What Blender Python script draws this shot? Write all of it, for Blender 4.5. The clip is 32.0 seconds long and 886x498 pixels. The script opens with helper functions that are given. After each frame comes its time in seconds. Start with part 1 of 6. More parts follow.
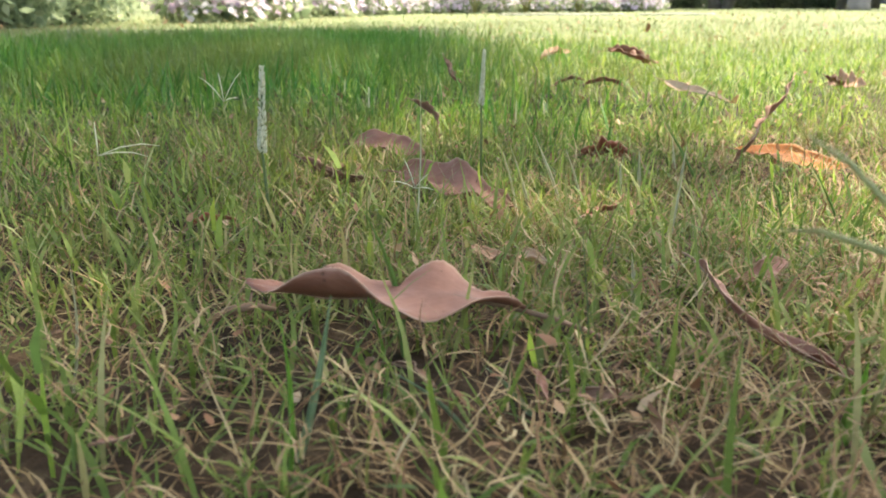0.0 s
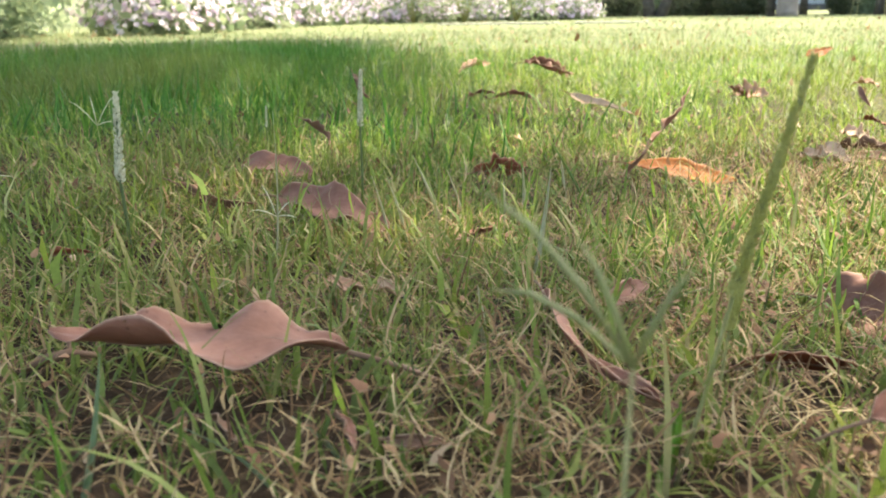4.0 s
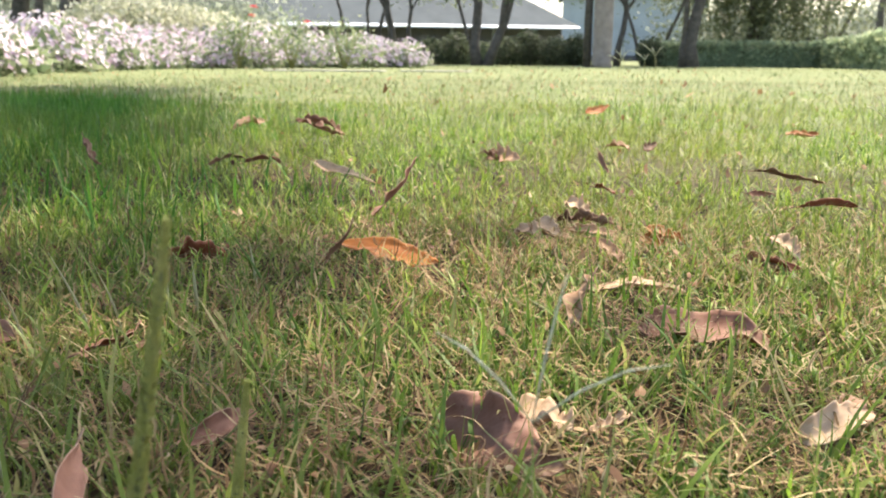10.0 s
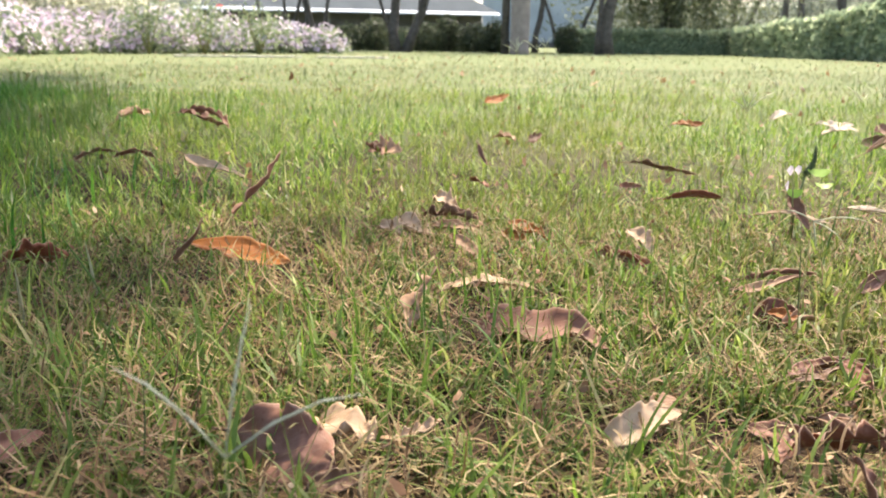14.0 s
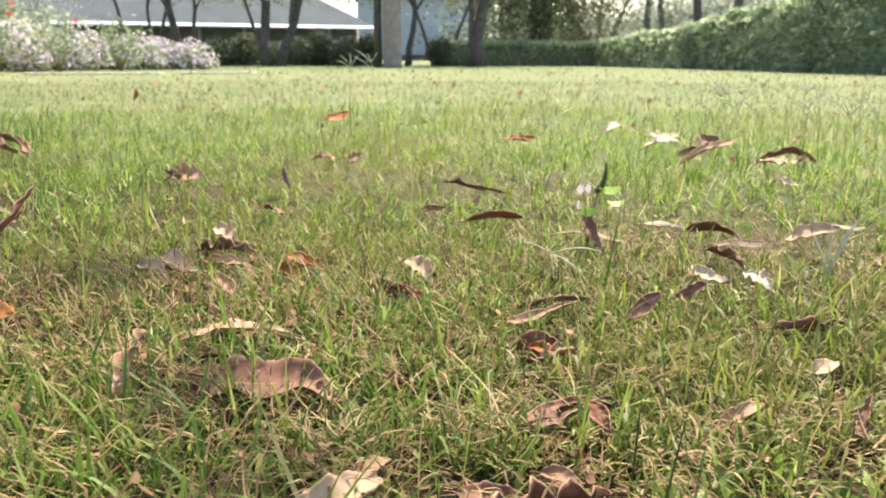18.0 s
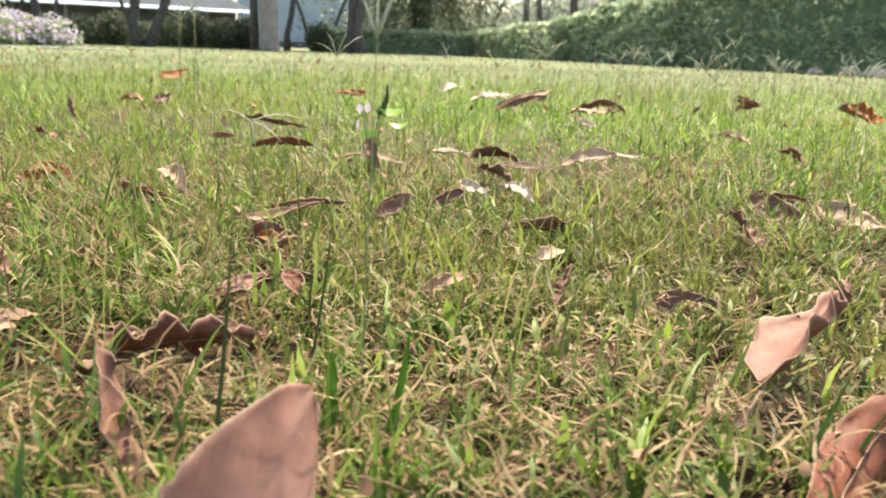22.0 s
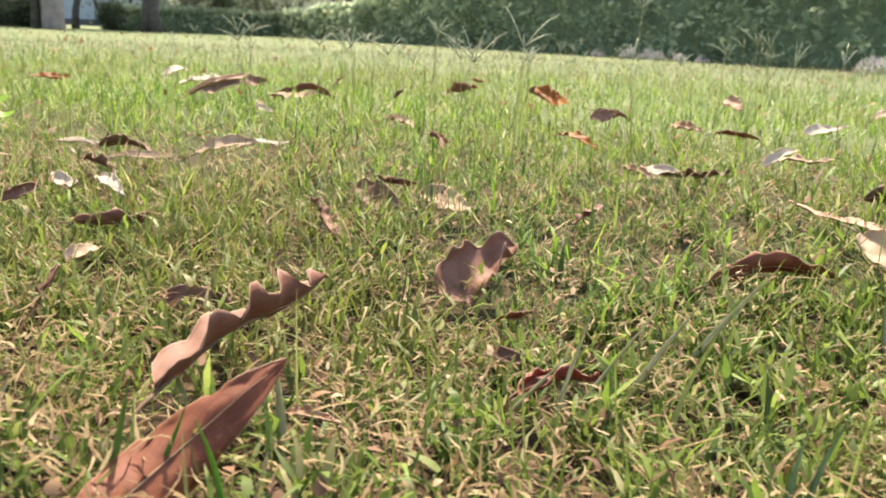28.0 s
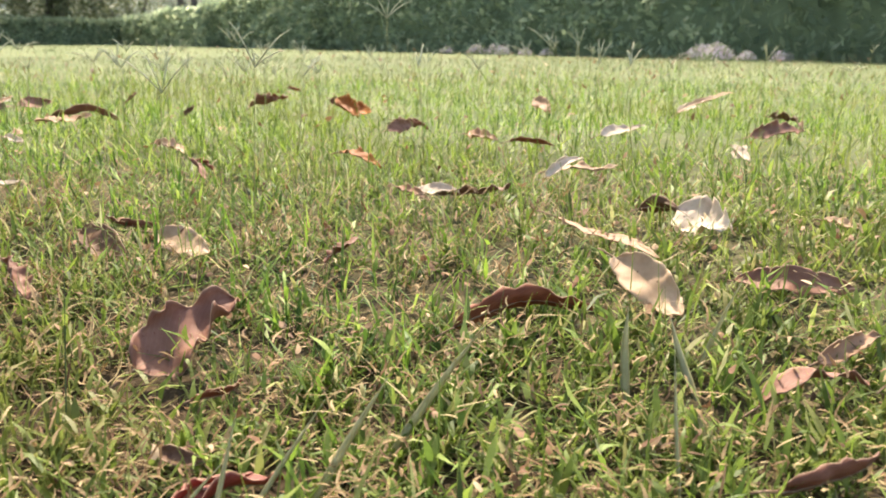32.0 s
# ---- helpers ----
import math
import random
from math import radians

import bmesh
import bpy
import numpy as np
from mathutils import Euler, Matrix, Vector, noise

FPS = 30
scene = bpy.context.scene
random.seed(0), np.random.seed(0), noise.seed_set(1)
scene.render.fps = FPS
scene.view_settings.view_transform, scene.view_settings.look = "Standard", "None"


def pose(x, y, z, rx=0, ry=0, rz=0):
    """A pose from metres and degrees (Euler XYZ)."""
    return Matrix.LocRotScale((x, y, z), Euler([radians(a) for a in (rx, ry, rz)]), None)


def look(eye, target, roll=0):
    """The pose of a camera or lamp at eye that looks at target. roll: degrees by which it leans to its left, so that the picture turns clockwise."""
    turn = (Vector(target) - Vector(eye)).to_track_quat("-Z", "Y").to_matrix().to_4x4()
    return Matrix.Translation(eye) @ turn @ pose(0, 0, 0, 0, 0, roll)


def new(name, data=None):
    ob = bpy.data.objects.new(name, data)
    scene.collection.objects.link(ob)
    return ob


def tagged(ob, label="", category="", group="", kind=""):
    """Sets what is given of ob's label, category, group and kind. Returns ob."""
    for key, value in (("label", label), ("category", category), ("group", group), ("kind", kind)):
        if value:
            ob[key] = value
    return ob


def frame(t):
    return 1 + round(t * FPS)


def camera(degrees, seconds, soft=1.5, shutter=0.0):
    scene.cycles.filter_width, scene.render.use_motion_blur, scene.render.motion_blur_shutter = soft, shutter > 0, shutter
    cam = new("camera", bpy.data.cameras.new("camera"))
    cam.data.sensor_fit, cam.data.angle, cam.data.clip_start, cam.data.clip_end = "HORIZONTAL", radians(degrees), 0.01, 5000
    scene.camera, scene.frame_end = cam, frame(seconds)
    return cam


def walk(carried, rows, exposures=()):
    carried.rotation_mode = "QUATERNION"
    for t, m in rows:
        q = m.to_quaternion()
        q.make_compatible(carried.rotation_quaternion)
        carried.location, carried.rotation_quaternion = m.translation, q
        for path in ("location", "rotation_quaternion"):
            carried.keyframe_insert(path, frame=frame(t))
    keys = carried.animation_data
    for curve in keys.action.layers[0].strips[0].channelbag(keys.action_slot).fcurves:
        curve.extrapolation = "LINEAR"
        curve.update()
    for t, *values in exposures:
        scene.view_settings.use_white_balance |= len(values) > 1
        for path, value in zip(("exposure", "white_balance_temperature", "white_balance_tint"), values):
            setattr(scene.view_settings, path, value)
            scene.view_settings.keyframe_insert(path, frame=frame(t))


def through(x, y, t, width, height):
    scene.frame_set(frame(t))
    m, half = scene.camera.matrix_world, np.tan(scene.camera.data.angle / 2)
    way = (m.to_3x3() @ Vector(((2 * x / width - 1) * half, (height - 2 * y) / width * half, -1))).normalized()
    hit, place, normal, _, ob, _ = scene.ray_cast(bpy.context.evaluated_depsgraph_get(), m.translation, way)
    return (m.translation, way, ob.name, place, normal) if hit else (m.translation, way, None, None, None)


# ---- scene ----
PATH = [
    (0, (0.516, 0.09, 0.194), (-0.239, 1.857, -0.362), -0.2),
    (0.5, (0.523, 0.096, 0.199), (-0.207, 1.873, -0.355), -0.1),
    (1, (0.529, 0.1, 0.201), (-0.194, 1.883, -0.348), 0.0),
    (1.5, (0.534, 0.102, 0.202), (-0.188, 1.887, -0.34), -0.3),
    (2, (0.54, 0.107, 0.201), (-0.162, 1.898, -0.347), -0.4),
    (2.5, (0.546, 0.11, 0.2), (-0.147, 1.902, -0.353), -0.1),
    (4.5, (0.572, 0.14, 0.202), (-0.046, 1.965, -0.333), -0.6),
    (5, (0.581, 0.148, 0.202), (-0.007, 1.983, -0.337), -0.2),
    (5.5, (0.591, 0.156, 0.204), (0.041, 2.003, -0.331), -0.3),
    (6, (0.599, 0.162, 0.206), (0.069, 2.016, -0.327), -0.1),
    (6.5, (0.607, 0.169, 0.21), (0.102, 2.031, -0.317), -0.3),
    (7, (0.618, 0.177, 0.214), (0.145, 2.05, -0.302), -0.2),
    (7.5, (0.628, 0.185, 0.22), (0.179, 2.074, -0.261), -0.4),
    (8, (0.638, 0.193, 0.225), (0.216, 2.092, -0.239), -0.6),
    (8.5, (0.65, 0.201, 0.226), (0.262, 2.109, -0.231), -0.4),
    (9, (0.663, 0.211, 0.226), (0.309, 2.128, -0.22), -0.1),
    (9.5, (0.678, 0.227, 0.226), (0.36, 2.152, -0.215), 0.3),
    (10, (0.689, 0.237, 0.229), (0.397, 2.166, -0.211), 0.4),
    (10.5, (0.695, 0.24, 0.228), (0.422, 2.169, -0.221), 0.7),
    (11, (0.702, 0.25, 0.23), (0.482, 2.18, -0.245), 0.8),
    (11.5, (0.712, 0.247, 0.238), (0.418, 2.171, -0.221), -0.2),
    (12, (0.72, 0.253, 0.237), (0.433, 2.174, -0.242), -0.4),
    (12.5, (0.724, 0.258, 0.238), (0.466, 2.188, -0.219), -0.6),
    (13, (0.731, 0.269, 0.238), (0.53, 2.204, -0.228), -0.4),
    (13.5, (0.744, 0.255, 0.239), (0.593, 2.194, -0.228), 0.2),
    (15.5, (0.795, 0.292, 0.231), (0.769, 2.234, -0.247), 0.9),
    (16, (0.812, 0.301, 0.23), (0.828, 2.243, -0.248), 0.6),
    (16.5, (0.831, 0.31, 0.23), (0.897, 2.253, -0.239), 1.1),
    (17, (0.849, 0.321, 0.234), (0.964, 2.263, -0.229), 0.8),
    (17.5, (0.86, 0.32, 0.24), (0.989, 2.264, -0.213), 0.5),
    (18, (0.873, 0.322, 0.246), (1.025, 2.268, -0.193), 0.1),
    (18.5, (0.886, 0.327, 0.246), (1.078, 2.27, -0.187), 0.4),
    (19, (0.9, 0.33, 0.242), (1.128, 2.27, -0.186), 1.0),
    (19.5, (0.916, 0.328, 0.233), (1.157, 2.267, -0.193), 0.8),
    (20, (0.93, 0.331, 0.221), (1.218, 2.262, -0.214), 0.6),
    (20.5, (0.947, 0.326, 0.208), (1.254, 2.255, -0.224), 0.4),
    (21, (0.966, 0.321, 0.191), (1.301, 2.244, -0.244), 0.8),
    (21.5, (0.985, 0.319, 0.177), (1.358, 2.235, -0.259), 1.0),
    (22, (0.995, 0.301, 0.165), (1.415, 2.203, -0.289), 1.9),
    (22.5, (1.017, 0.296, 0.144), (1.481, 2.186, -0.316), 2.3),
    (23, (1.033, 0.287, 0.14), (1.544, 2.163, -0.33), 2.1),
    (23.5, (1.048, 0.276, 0.136), (1.588, 2.146, -0.322), 2.2),
    (24, (1.062, 0.265, 0.136), (1.641, 2.122, -0.329), 2.4),
    (24.5, (1.077, 0.253, 0.141), (1.709, 2.094, -0.32), 3.6),
    (25, (1.1, 0.255, 0.15), (1.785, 2.073, -0.325), 3.5),
    (25.5, (1.123, 0.25, 0.158), (1.834, 2.056, -0.327), 3.4),
    (26, (1.148, 0.246, 0.162), (1.875, 2.043, -0.33), 3.2),
    (26.5, (1.165, 0.246, 0.165), (1.917, 2.032, -0.33), 2.8),
    (28.5, (1.224, 0.255, 0.179), (2.048, 2.014, -0.296), 2.5),
    (29, (1.238, 0.256, 0.181), (2.081, 2.007, -0.294), 2.4),
    (29.5, (1.257, 0.261, 0.184), (2.135, 1.988, -0.311), 1.7),
    (30, (1.279, 0.265, 0.18), (2.198, 1.973, -0.306), 2.1),
    (30.5, (1.295, 0.268, 0.18), (2.247, 1.957, -0.312), 1.8),
    (31, (1.308, 0.271, 0.182), (2.294, 1.938, -0.316), 1.4),
    (31.5, (1.329, 0.277, 0.188), (2.367, 1.913, -0.306), 0.9),
    (32, (1.351, 0.282, 0.194), (2.422, 1.902, -0.283), 0.3),
]
EXPOSURES = [(0, 2.73, 7200, 9), (6, 2.59, 7150, 9), (9, 2.27, 7000, 10), (12, 2.22, 6850, 14), (14, 2.19, 6850, 14), (17, 2.15, 6900, 12), (24, 2.16, 6950, 11), (32, 2.13, 7000, 13)]
cam = camera(55.1, 32.0, soft=1.8)
# a phone lens: sharp at arm's length, softer close by and at the far edge
cam.data.dof.use_dof, cam.data.dof.focus_distance, cam.data.dof.aperture_fstop = True, 0.64, 17.0
walk(cam, [(t, look(eye, target, roll)) for t, eye, target, roll in PATH], EXPOSURES)

# ---- world, sun ----
SUN_AZ, SUN_EL = radians(28), radians(58)  # azimuth to the right of +y
world = bpy.data.worlds.new("sky")
scene.world = world
world.use_nodes = True
wn = world.node_tree
sky = wn.nodes.new("ShaderNodeTexSky")
sky.sky_type, sky.sun_disc = "NISHITA", False
sky.sun_elevation, sky.sun_rotation = SUN_EL, SUN_AZ
sky.dust_density, sky.air_density = 3.0, 1.0
wn.links.new(sky.outputs[0], wn.nodes["Background"].inputs[0])
wn.nodes["Background"].inputs[1].default_value = 0.132
lamp = bpy.data.lights.new("sun", "SUN")
lamp.energy, lamp.angle, lamp.color = 2.75, radians(0.9), (1.0, 0.93, 0.8)
to_sun = Vector((math.sin(SUN_AZ) * math.cos(SUN_EL), math.cos(SUN_AZ) * math.cos(SUN_EL), math.sin(SUN_EL)))
sun = new("sun", lamp)
sun.matrix_world = look(to_sun * 50, (0, 0, 0))

rng = np.random.default_rng(7)


# ---- materials ----
class Nodes:
    """A small builder for one node material."""

    def __init__(self, name):
        self.mat = bpy.data.materials.new(name)
        self.mat.use_nodes = True
        self.t = self.mat.node_tree
        self.bsdf = self.t.nodes["Principled BSDF"]
        self.out = self.t.nodes["Material Output"]

    def add(self, kind, **values):
        n = self.t.nodes.new("ShaderNode" + kind)
        for key, v in values.items():
            n.inputs[key.replace("_", " ")].default_value = v
        return n

    def link(self, a, b):
        self.t.links.new(a, b)

    def coord(self, which="Object"):
        return self.add("TexCoord").outputs[which]

    def noise(self, scale, detail=3.0, where=None, rough=0.55):
        n = self.add("TexNoise", Scale=scale, Detail=detail, Roughness=rough)
        self.link(where or self.coord(), n.inputs["Vector"])
        return n.outputs["Fac"]

    def ramp(self, fac, *stops):
        r = self.add("ValToRGB")
        while len(r.color_ramp.elements) < len(stops):
            r.color_ramp.elements.new(0.5)
        for e, (p, c) in zip(r.color_ramp.elements, stops):
            e.position, e.color = p, (*c, 1)
        self.link(fac, r.inputs[0])
        return r.outputs[0]

    def mix(self, fac, a, b, blend="MIX"):
        m = self.add("Mix")
        m.data_type, m.blend_type = "RGBA", blend
        for s, v in ((m.inputs[0], fac), (m.inputs[6], a), (m.inputs[7], b)):
            if isinstance(v, bpy.types.NodeSocket):
                self.link(v, s)
            elif isinstance(v, (int, float)):
                s.default_value = v
            else:
                s.default_value = (*v, 1)
        return m.outputs[2]

    def bump(self, height, strength, distance):
        b = self.add("Bump", Strength=strength, Distance=distance)
        self.link(height, b.inputs["Height"])
        self.link(b.outputs[0], self.bsdf.inputs["Normal"])

    def finish(self, color, rough=0.6, through=0.0, tint=None, spec=0.2):
        self.link(color, self.bsdf.inputs["Base Color"])
        self.bsdf.inputs["Roughness"].default_value = rough
        self.bsdf.inputs["Specular IOR Level"].default_value = spec
        if through:
            tr = self.add("BsdfTranslucent")
            self.link(tint or color, tr.inputs[0])
            m = self.add("MixShader", Fac=through)
            self.link(self.bsdf.outputs[0], m.inputs[1])
            self.link(tr.outputs[0], m.inputs[2])
            self.link(m.outputs[0], self.out.inputs[0])
        return self.mat


def island(n):
    return n.add("NewGeometry").outputs["Random Per Island"]


def grass_material(name, stops, through=0.45, rough=0.5, dry=(0.20, 0.19, 0.05), scale=1.7):
    n = Nodes(name)
    c = n.ramp(island(n), *stops)
    patch = n.noise(scale, 3.0)
    c = n.mix(n.ramp(patch, (0.42, (0, 0, 0)), (0.62, (1, 1, 1))), c, n.mix(0.5, c, dry))
    c = n.mix(0.35, c, n.ramp(n.noise(260.0, 2.0), (0.3, (0.45, 0.45, 0.4)), (0.7, (1, 1, 0.9))), "MULTIPLY")
    return n.finish(c, rough, through, spec=0.22)


GRASS = grass_material("grass_blade", [(0.0, (0.055, 0.110, 0.018)), (0.35, (0.112, 0.190, 0.032)), (0.7, (0.180, 0.262, 0.050)),
                                       (0.9, (0.25, 0.27, 0.085)), (1.0, (0.37, 0.31, 0.15))])
FRESH = grass_material("fresh_blade", [(0.0, (0.032, 0.065, 0.014)), (0.35, (0.108, 0.205, 0.026)), (0.75, (0.228, 0.350, 0.048)), (0.94, (0.33, 0.41, 0.10)), (1.0, (0.50, 0.46, 0.26))])
LAWN = grass_material("far_lawn_blade", [(0.0, (0.062, 0.092, 0.038)), (0.4, (0.118, 0.166, 0.066)), (0.8, (0.178, 0.214, 0.098)), (1.0, (0.29, 0.285, 0.185))], dry=(0.18, 0.185, 0.085))
STRAW = grass_material("dry_straw", [(0.0, (0.075, 0.040, 0.017)), (0.35, (0.19, 0.115, 0.052)), (0.7, (0.31, 0.22, 0.105)), (1.0, (0.44, 0.35, 0.19))], 0.25, 0.7, (0.19, 0.115, 0.05), 11.0)


def soil_material():
    n = Nodes("soil")
    c = n.ramp(n.noise(45.0, 6.0), (0.3, (0.018, 0.012, 0.007)), (0.55, (0.05, 0.032, 0.018)), (0.75, (0.12, 0.085, 0.045)))
    far = n.ramp(n.noise(3.0, 5.0), (0.3, (0.08, 0.112, 0.042)), (0.7, (0.165, 0.172, 0.085)))
    # bare and brown under the near turf, greener where the sward closes up
    away = n.add("VectorMath")
    away.operation = "LENGTH"
    n.link(n.coord(), away.inputs[0])
    grown = n.add("MapRange")
    grown.inputs["From Min"].default_value, grown.inputs["From Max"].default_value = 1.6, 3.2
    n.link(away.outputs["Value"], grown.inputs["Value"])
    c = n.mix(grown.outputs[0], c, far)
    n.bump(n.noise(160.0, 5.0), 0.8, 0.004)
    return n.finish(c, 0.95, spec=0.1)


SOIL = soil_material()

LEAF_TONES = {
    "brown": ((0.140, 0.055, 0.033), (0.27, 0.124, 0.078), "reddish-brown"),
    "red": ((0.14, 0.040, 0.019), (0.27, 0.092, 0.043), "rust-red"),
    "orange": ((0.25, 0.08, 0.02), (0.44, 0.17, 0.032), "orange"),
    "crimson": ((0.15, 0.025, 0.017), (0.30, 0.06, 0.04), "dark crimson"),
    "pale": ((0.40, 0.27, 0.15), (0.60, 0.46, 0.30), "pale pinkish-tan"),
    "dark": ((0.085, 0.045, 0.024), (0.20, 0.110, 0.060), "dark brown"),
    "tan": ((0.29, 0.165, 0.085), (0.48, 0.315, 0.185), "tan"),
    "bleached": ((0.55, 0.46, 0.33), (0.74, 0.67, 0.53), "bleached cream"),
}


def leaf_material(name, low, high):
    n = Nodes(name + "_leaf")
    uv = n.coord("UV")
    c = n.ramp(n.noise(14.0, 5.0), (0.3, low), (0.7, high))
    c = n.mix(0.45, c, n.ramp(n.noise(90.0, 4.0), (0.35, (0.5, 0.42, 0.38)), (0.65, (1, 1, 1))), "MULTIPLY")
    spots = n.add("TexVoronoi", Scale=70.0)
    n.link(n.coord(), spots.inputs["Vector"])
    c = n.mix(n.ramp(spots.outputs["Distance"], (0.04, (0.6, 0.6, 0.6)), (0.08, (0, 0, 0))), c, (0.05, 0.025, 0.015))
    rand = n.add("ObjectInfo").outputs["Random"]
    c = n.mix(0.4, c, n.ramp(rand, (0.0, (0.62, 0.58, 0.55)), (1.0, (1, 1, 1))), "MULTIPLY")
    # side veins run at a slant from the midrib
    sep = n.add("SeparateXYZ")
    n.link(uv, sep.inputs[0])
    av = n.add("Math")
    av.operation = "ABSOLUTE"
    n.link(sep.outputs[1], av.inputs[0])
    slant = n.add("Math")
    slant.operation = "MULTIPLY_ADD"
    slant.inputs[1].default_value = -0.35
    n.link(av.outputs[0], slant.inputs[0])
    n.link(sep.outputs[0], slant.inputs[2])
    comb = n.add("CombineXYZ")
    n.link(slant.outputs[0], comb.inputs[0])
    wave = n.add("TexWave", Scale=5.2, Distortion=0.6, Detail=1.0)
    wave.wave_profile = "SIN"
    n.link(comb.outputs[0], wave.inputs["Vector"])
    vein = n.ramp(wave.outputs["Fac"], (0.86, (0, 0, 0)), (0.97, (1, 1, 1)))
    c = n.mix(n.mix(0.95, vein, (0, 0, 0)), c, n.mix(0.5, c, (0.62, 0.5, 0.36)))
    # a thin rim paler than the blade: its sunlit edge line, as colour
    lit_rim = n.add("MapRange")
    lit_rim.inputs["From Min"].default_value, lit_rim.inputs["From Max"].default_value = 0.93, 1.0
    n.link(av.outputs[0], lit_rim.inputs["Value"])
    c = n.mix(n.mix(0.7, lit_rim.outputs[0], (0, 0, 0)), c, (0.60, 0.46, 0.31))
    n.bump(n.mix(0.97, vein, n.noise(120.0, 3.0)), 0.5, 0.0010)
    tint = n.mix(1.0, n.mix(0.25, c, (0.9, 0.5, 0.3)), (1.0, 0.66, 0.42), "MULTIPLY")
    return n.finish(c, 0.62, 0.12, tint, spec=0.2)


LEAF_MATS = {k: leaf_material(k, a, b) for k, (a, b, _) in LEAF_TONES.items()}
# upper sides mixed paler, to put the light washing over them into the colour
UPPER_MATS = {k: leaf_material(k + "_lit_top", tuple(0.85 * p + 0.15 * q for p, q in zip(a, (0.48, 0.29, 0.205))), tuple(0.85 * p + 0.15 * q for p, q in zip(b, (0.66, 0.45, 0.34))))
              for k, (a, b, _) in LEAF_TONES.items()}
UPPER_MATS["orange"] = LEAF_MATS["orange"]


def plain(name, low, high, scale=20.0, rough=0.7, through=0.0, bump=0.0):
    n = Nodes(name)
    c = n.ramp(n.noise(scale, 4.0), (0.3, low), (0.7, high))
    n.bsdf.inputs["Specular IOR Level"].default_value = 0.1
    if bump:
        n.bump(n.noise(scale * 3, 4.0), 0.6, bump)
    return n.finish(c, rough, through)


RIB = plain("leaf_rib", (0.11, 0.065, 0.036), (0.24, 0.15, 0.09), 60, 0.6)
STALK = plain("stalk_green", (0.17, 0.18, 0.06), (0.32, 0.31, 0.13), 80, 0.6, 0.2)
SEED = plain("seed_spike", (0.42, 0.42, 0.27), (0.62, 0.60, 0.43), 300, 0.7, 0.25)
BARK = plain("bark", (0.05, 0.045, 0.038), (0.12, 0.105, 0.09), 9, 0.9, 0, 0.02)
PALM_BARK = plain("palm_bark", (0.19, 0.155, 0.125), (0.31, 0.26, 0.215), 5, 0.9, 0, 0.02)
ROOF = plain("roof_sheet", (0.060, 0.070, 0.074), (0.080, 0.092, 0.096), 0.8, 1.0)
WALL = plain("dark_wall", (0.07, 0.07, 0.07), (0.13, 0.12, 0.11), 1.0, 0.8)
FASCIA = plain("white_fascia", (0.42, 0.46, 0.48), (0.50, 0.54, 0.56), 2.0, 0.6)
POST = plain("grey_post", (0.16, 0.16, 0.15), (0.24, 0.24, 0.22), 3.0, 0.8)
PALE_WALL = plain("pale_plaster", (0.30, 0.33, 0.33), (0.38, 0.41, 0.41), 0.5, 0.9)


def foliage(name, stops, through=0.4):
    n = Nodes(name)
    c = n.ramp(island(n), *stops)
    c = n.mix(0.5, c, n.ramp(n.noise(1.3, 3.0), (0.3, (0.45, 0.5, 0.45)), (0.7, (1, 1, 1))), "MULTIPLY")
    return n.finish(c, 0.5, through)


HEDGE = foliage("hedge_leaf", [(0.0, (0.20, 0.26, 0.165)), (0.5, (0.31, 0.385, 0.235)), (0.85, (0.41, 0.475, 0.285)), (1.0, (0.52, 0.55, 0.37))], 0.6)
CROWN = foliage("tree_leaf", [(0.0, (0.075, 0.105, 0.055)), (0.6, (0.135, 0.17, 0.085)), (1.0, (0.21, 0.245, 0.13))], 0.5)
# tree leaves paled and greyed: distance haze is put into the colour
HAZE_TINTED = foliage("haze_tinted_leaf", [(0.0, (0.20, 0.225, 0.175)), (0.6, (0.27, 0.30, 0.235)), (1.0, (0.34, 0.37, 0.29))], 0.62)
OLIVE = foliage("olive_leaf", [(0.0, (0.10, 0.12, 0.062)), (0.6, (0.165, 0.185, 0.10)), (1.0, (0.25, 0.265, 0.15))], 0.5)
# darker leaf copy: the trees' shade on this planting is put into the colour
SHADE_DARK = foliage("shade_dark_leaf", [(0.0, (0.045, 0.06, 0.038)), (0.6, (0.085, 0.105, 0.06)), (1.0, (0.15, 0.17, 0.10))], 0.4)
CREAMY = foliage("cream_leaf", [(0.0, (0.30, 0.33, 0.20)), (0.5, (0.52, 0.52, 0.38)), (1.0, (0.70, 0.67, 0.54))], 0.5)
BED_LEAF = foliage("bed_leaf", [(0.0, (0.13, 0.18, 0.09)), (0.6, (0.24, 0.29, 0.16)), (1.0, (0.38, 0.41, 0.26))], 0.5)
PETAL = foliage("petal_white_pink", [(0.0, (0.54, 0.38, 0.50)), (0.4, (0.62, 0.50, 0.59)), (0.7, (0.66, 0.59, 0.63)), (1.0, (0.70, 0.66, 0.67))], 0.35)
# darker green than the leaves: shade between them, put into the core's colour
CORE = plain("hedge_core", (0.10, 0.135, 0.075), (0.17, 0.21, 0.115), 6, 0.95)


# ---- mesh helpers ----
def mesh_of(name, verts, faces, mat, smooth=True):
    me = bpy.data.meshes.new(name)
    me.from_pydata([tuple(v) for v in verts] if not isinstance(verts, list) else verts, [], faces)
    me.materials.append(mat)
    if smooth:
        me.polygons.foreach_set("use_smooth", [True] * len(me.polygons))
    me.update()
    return me


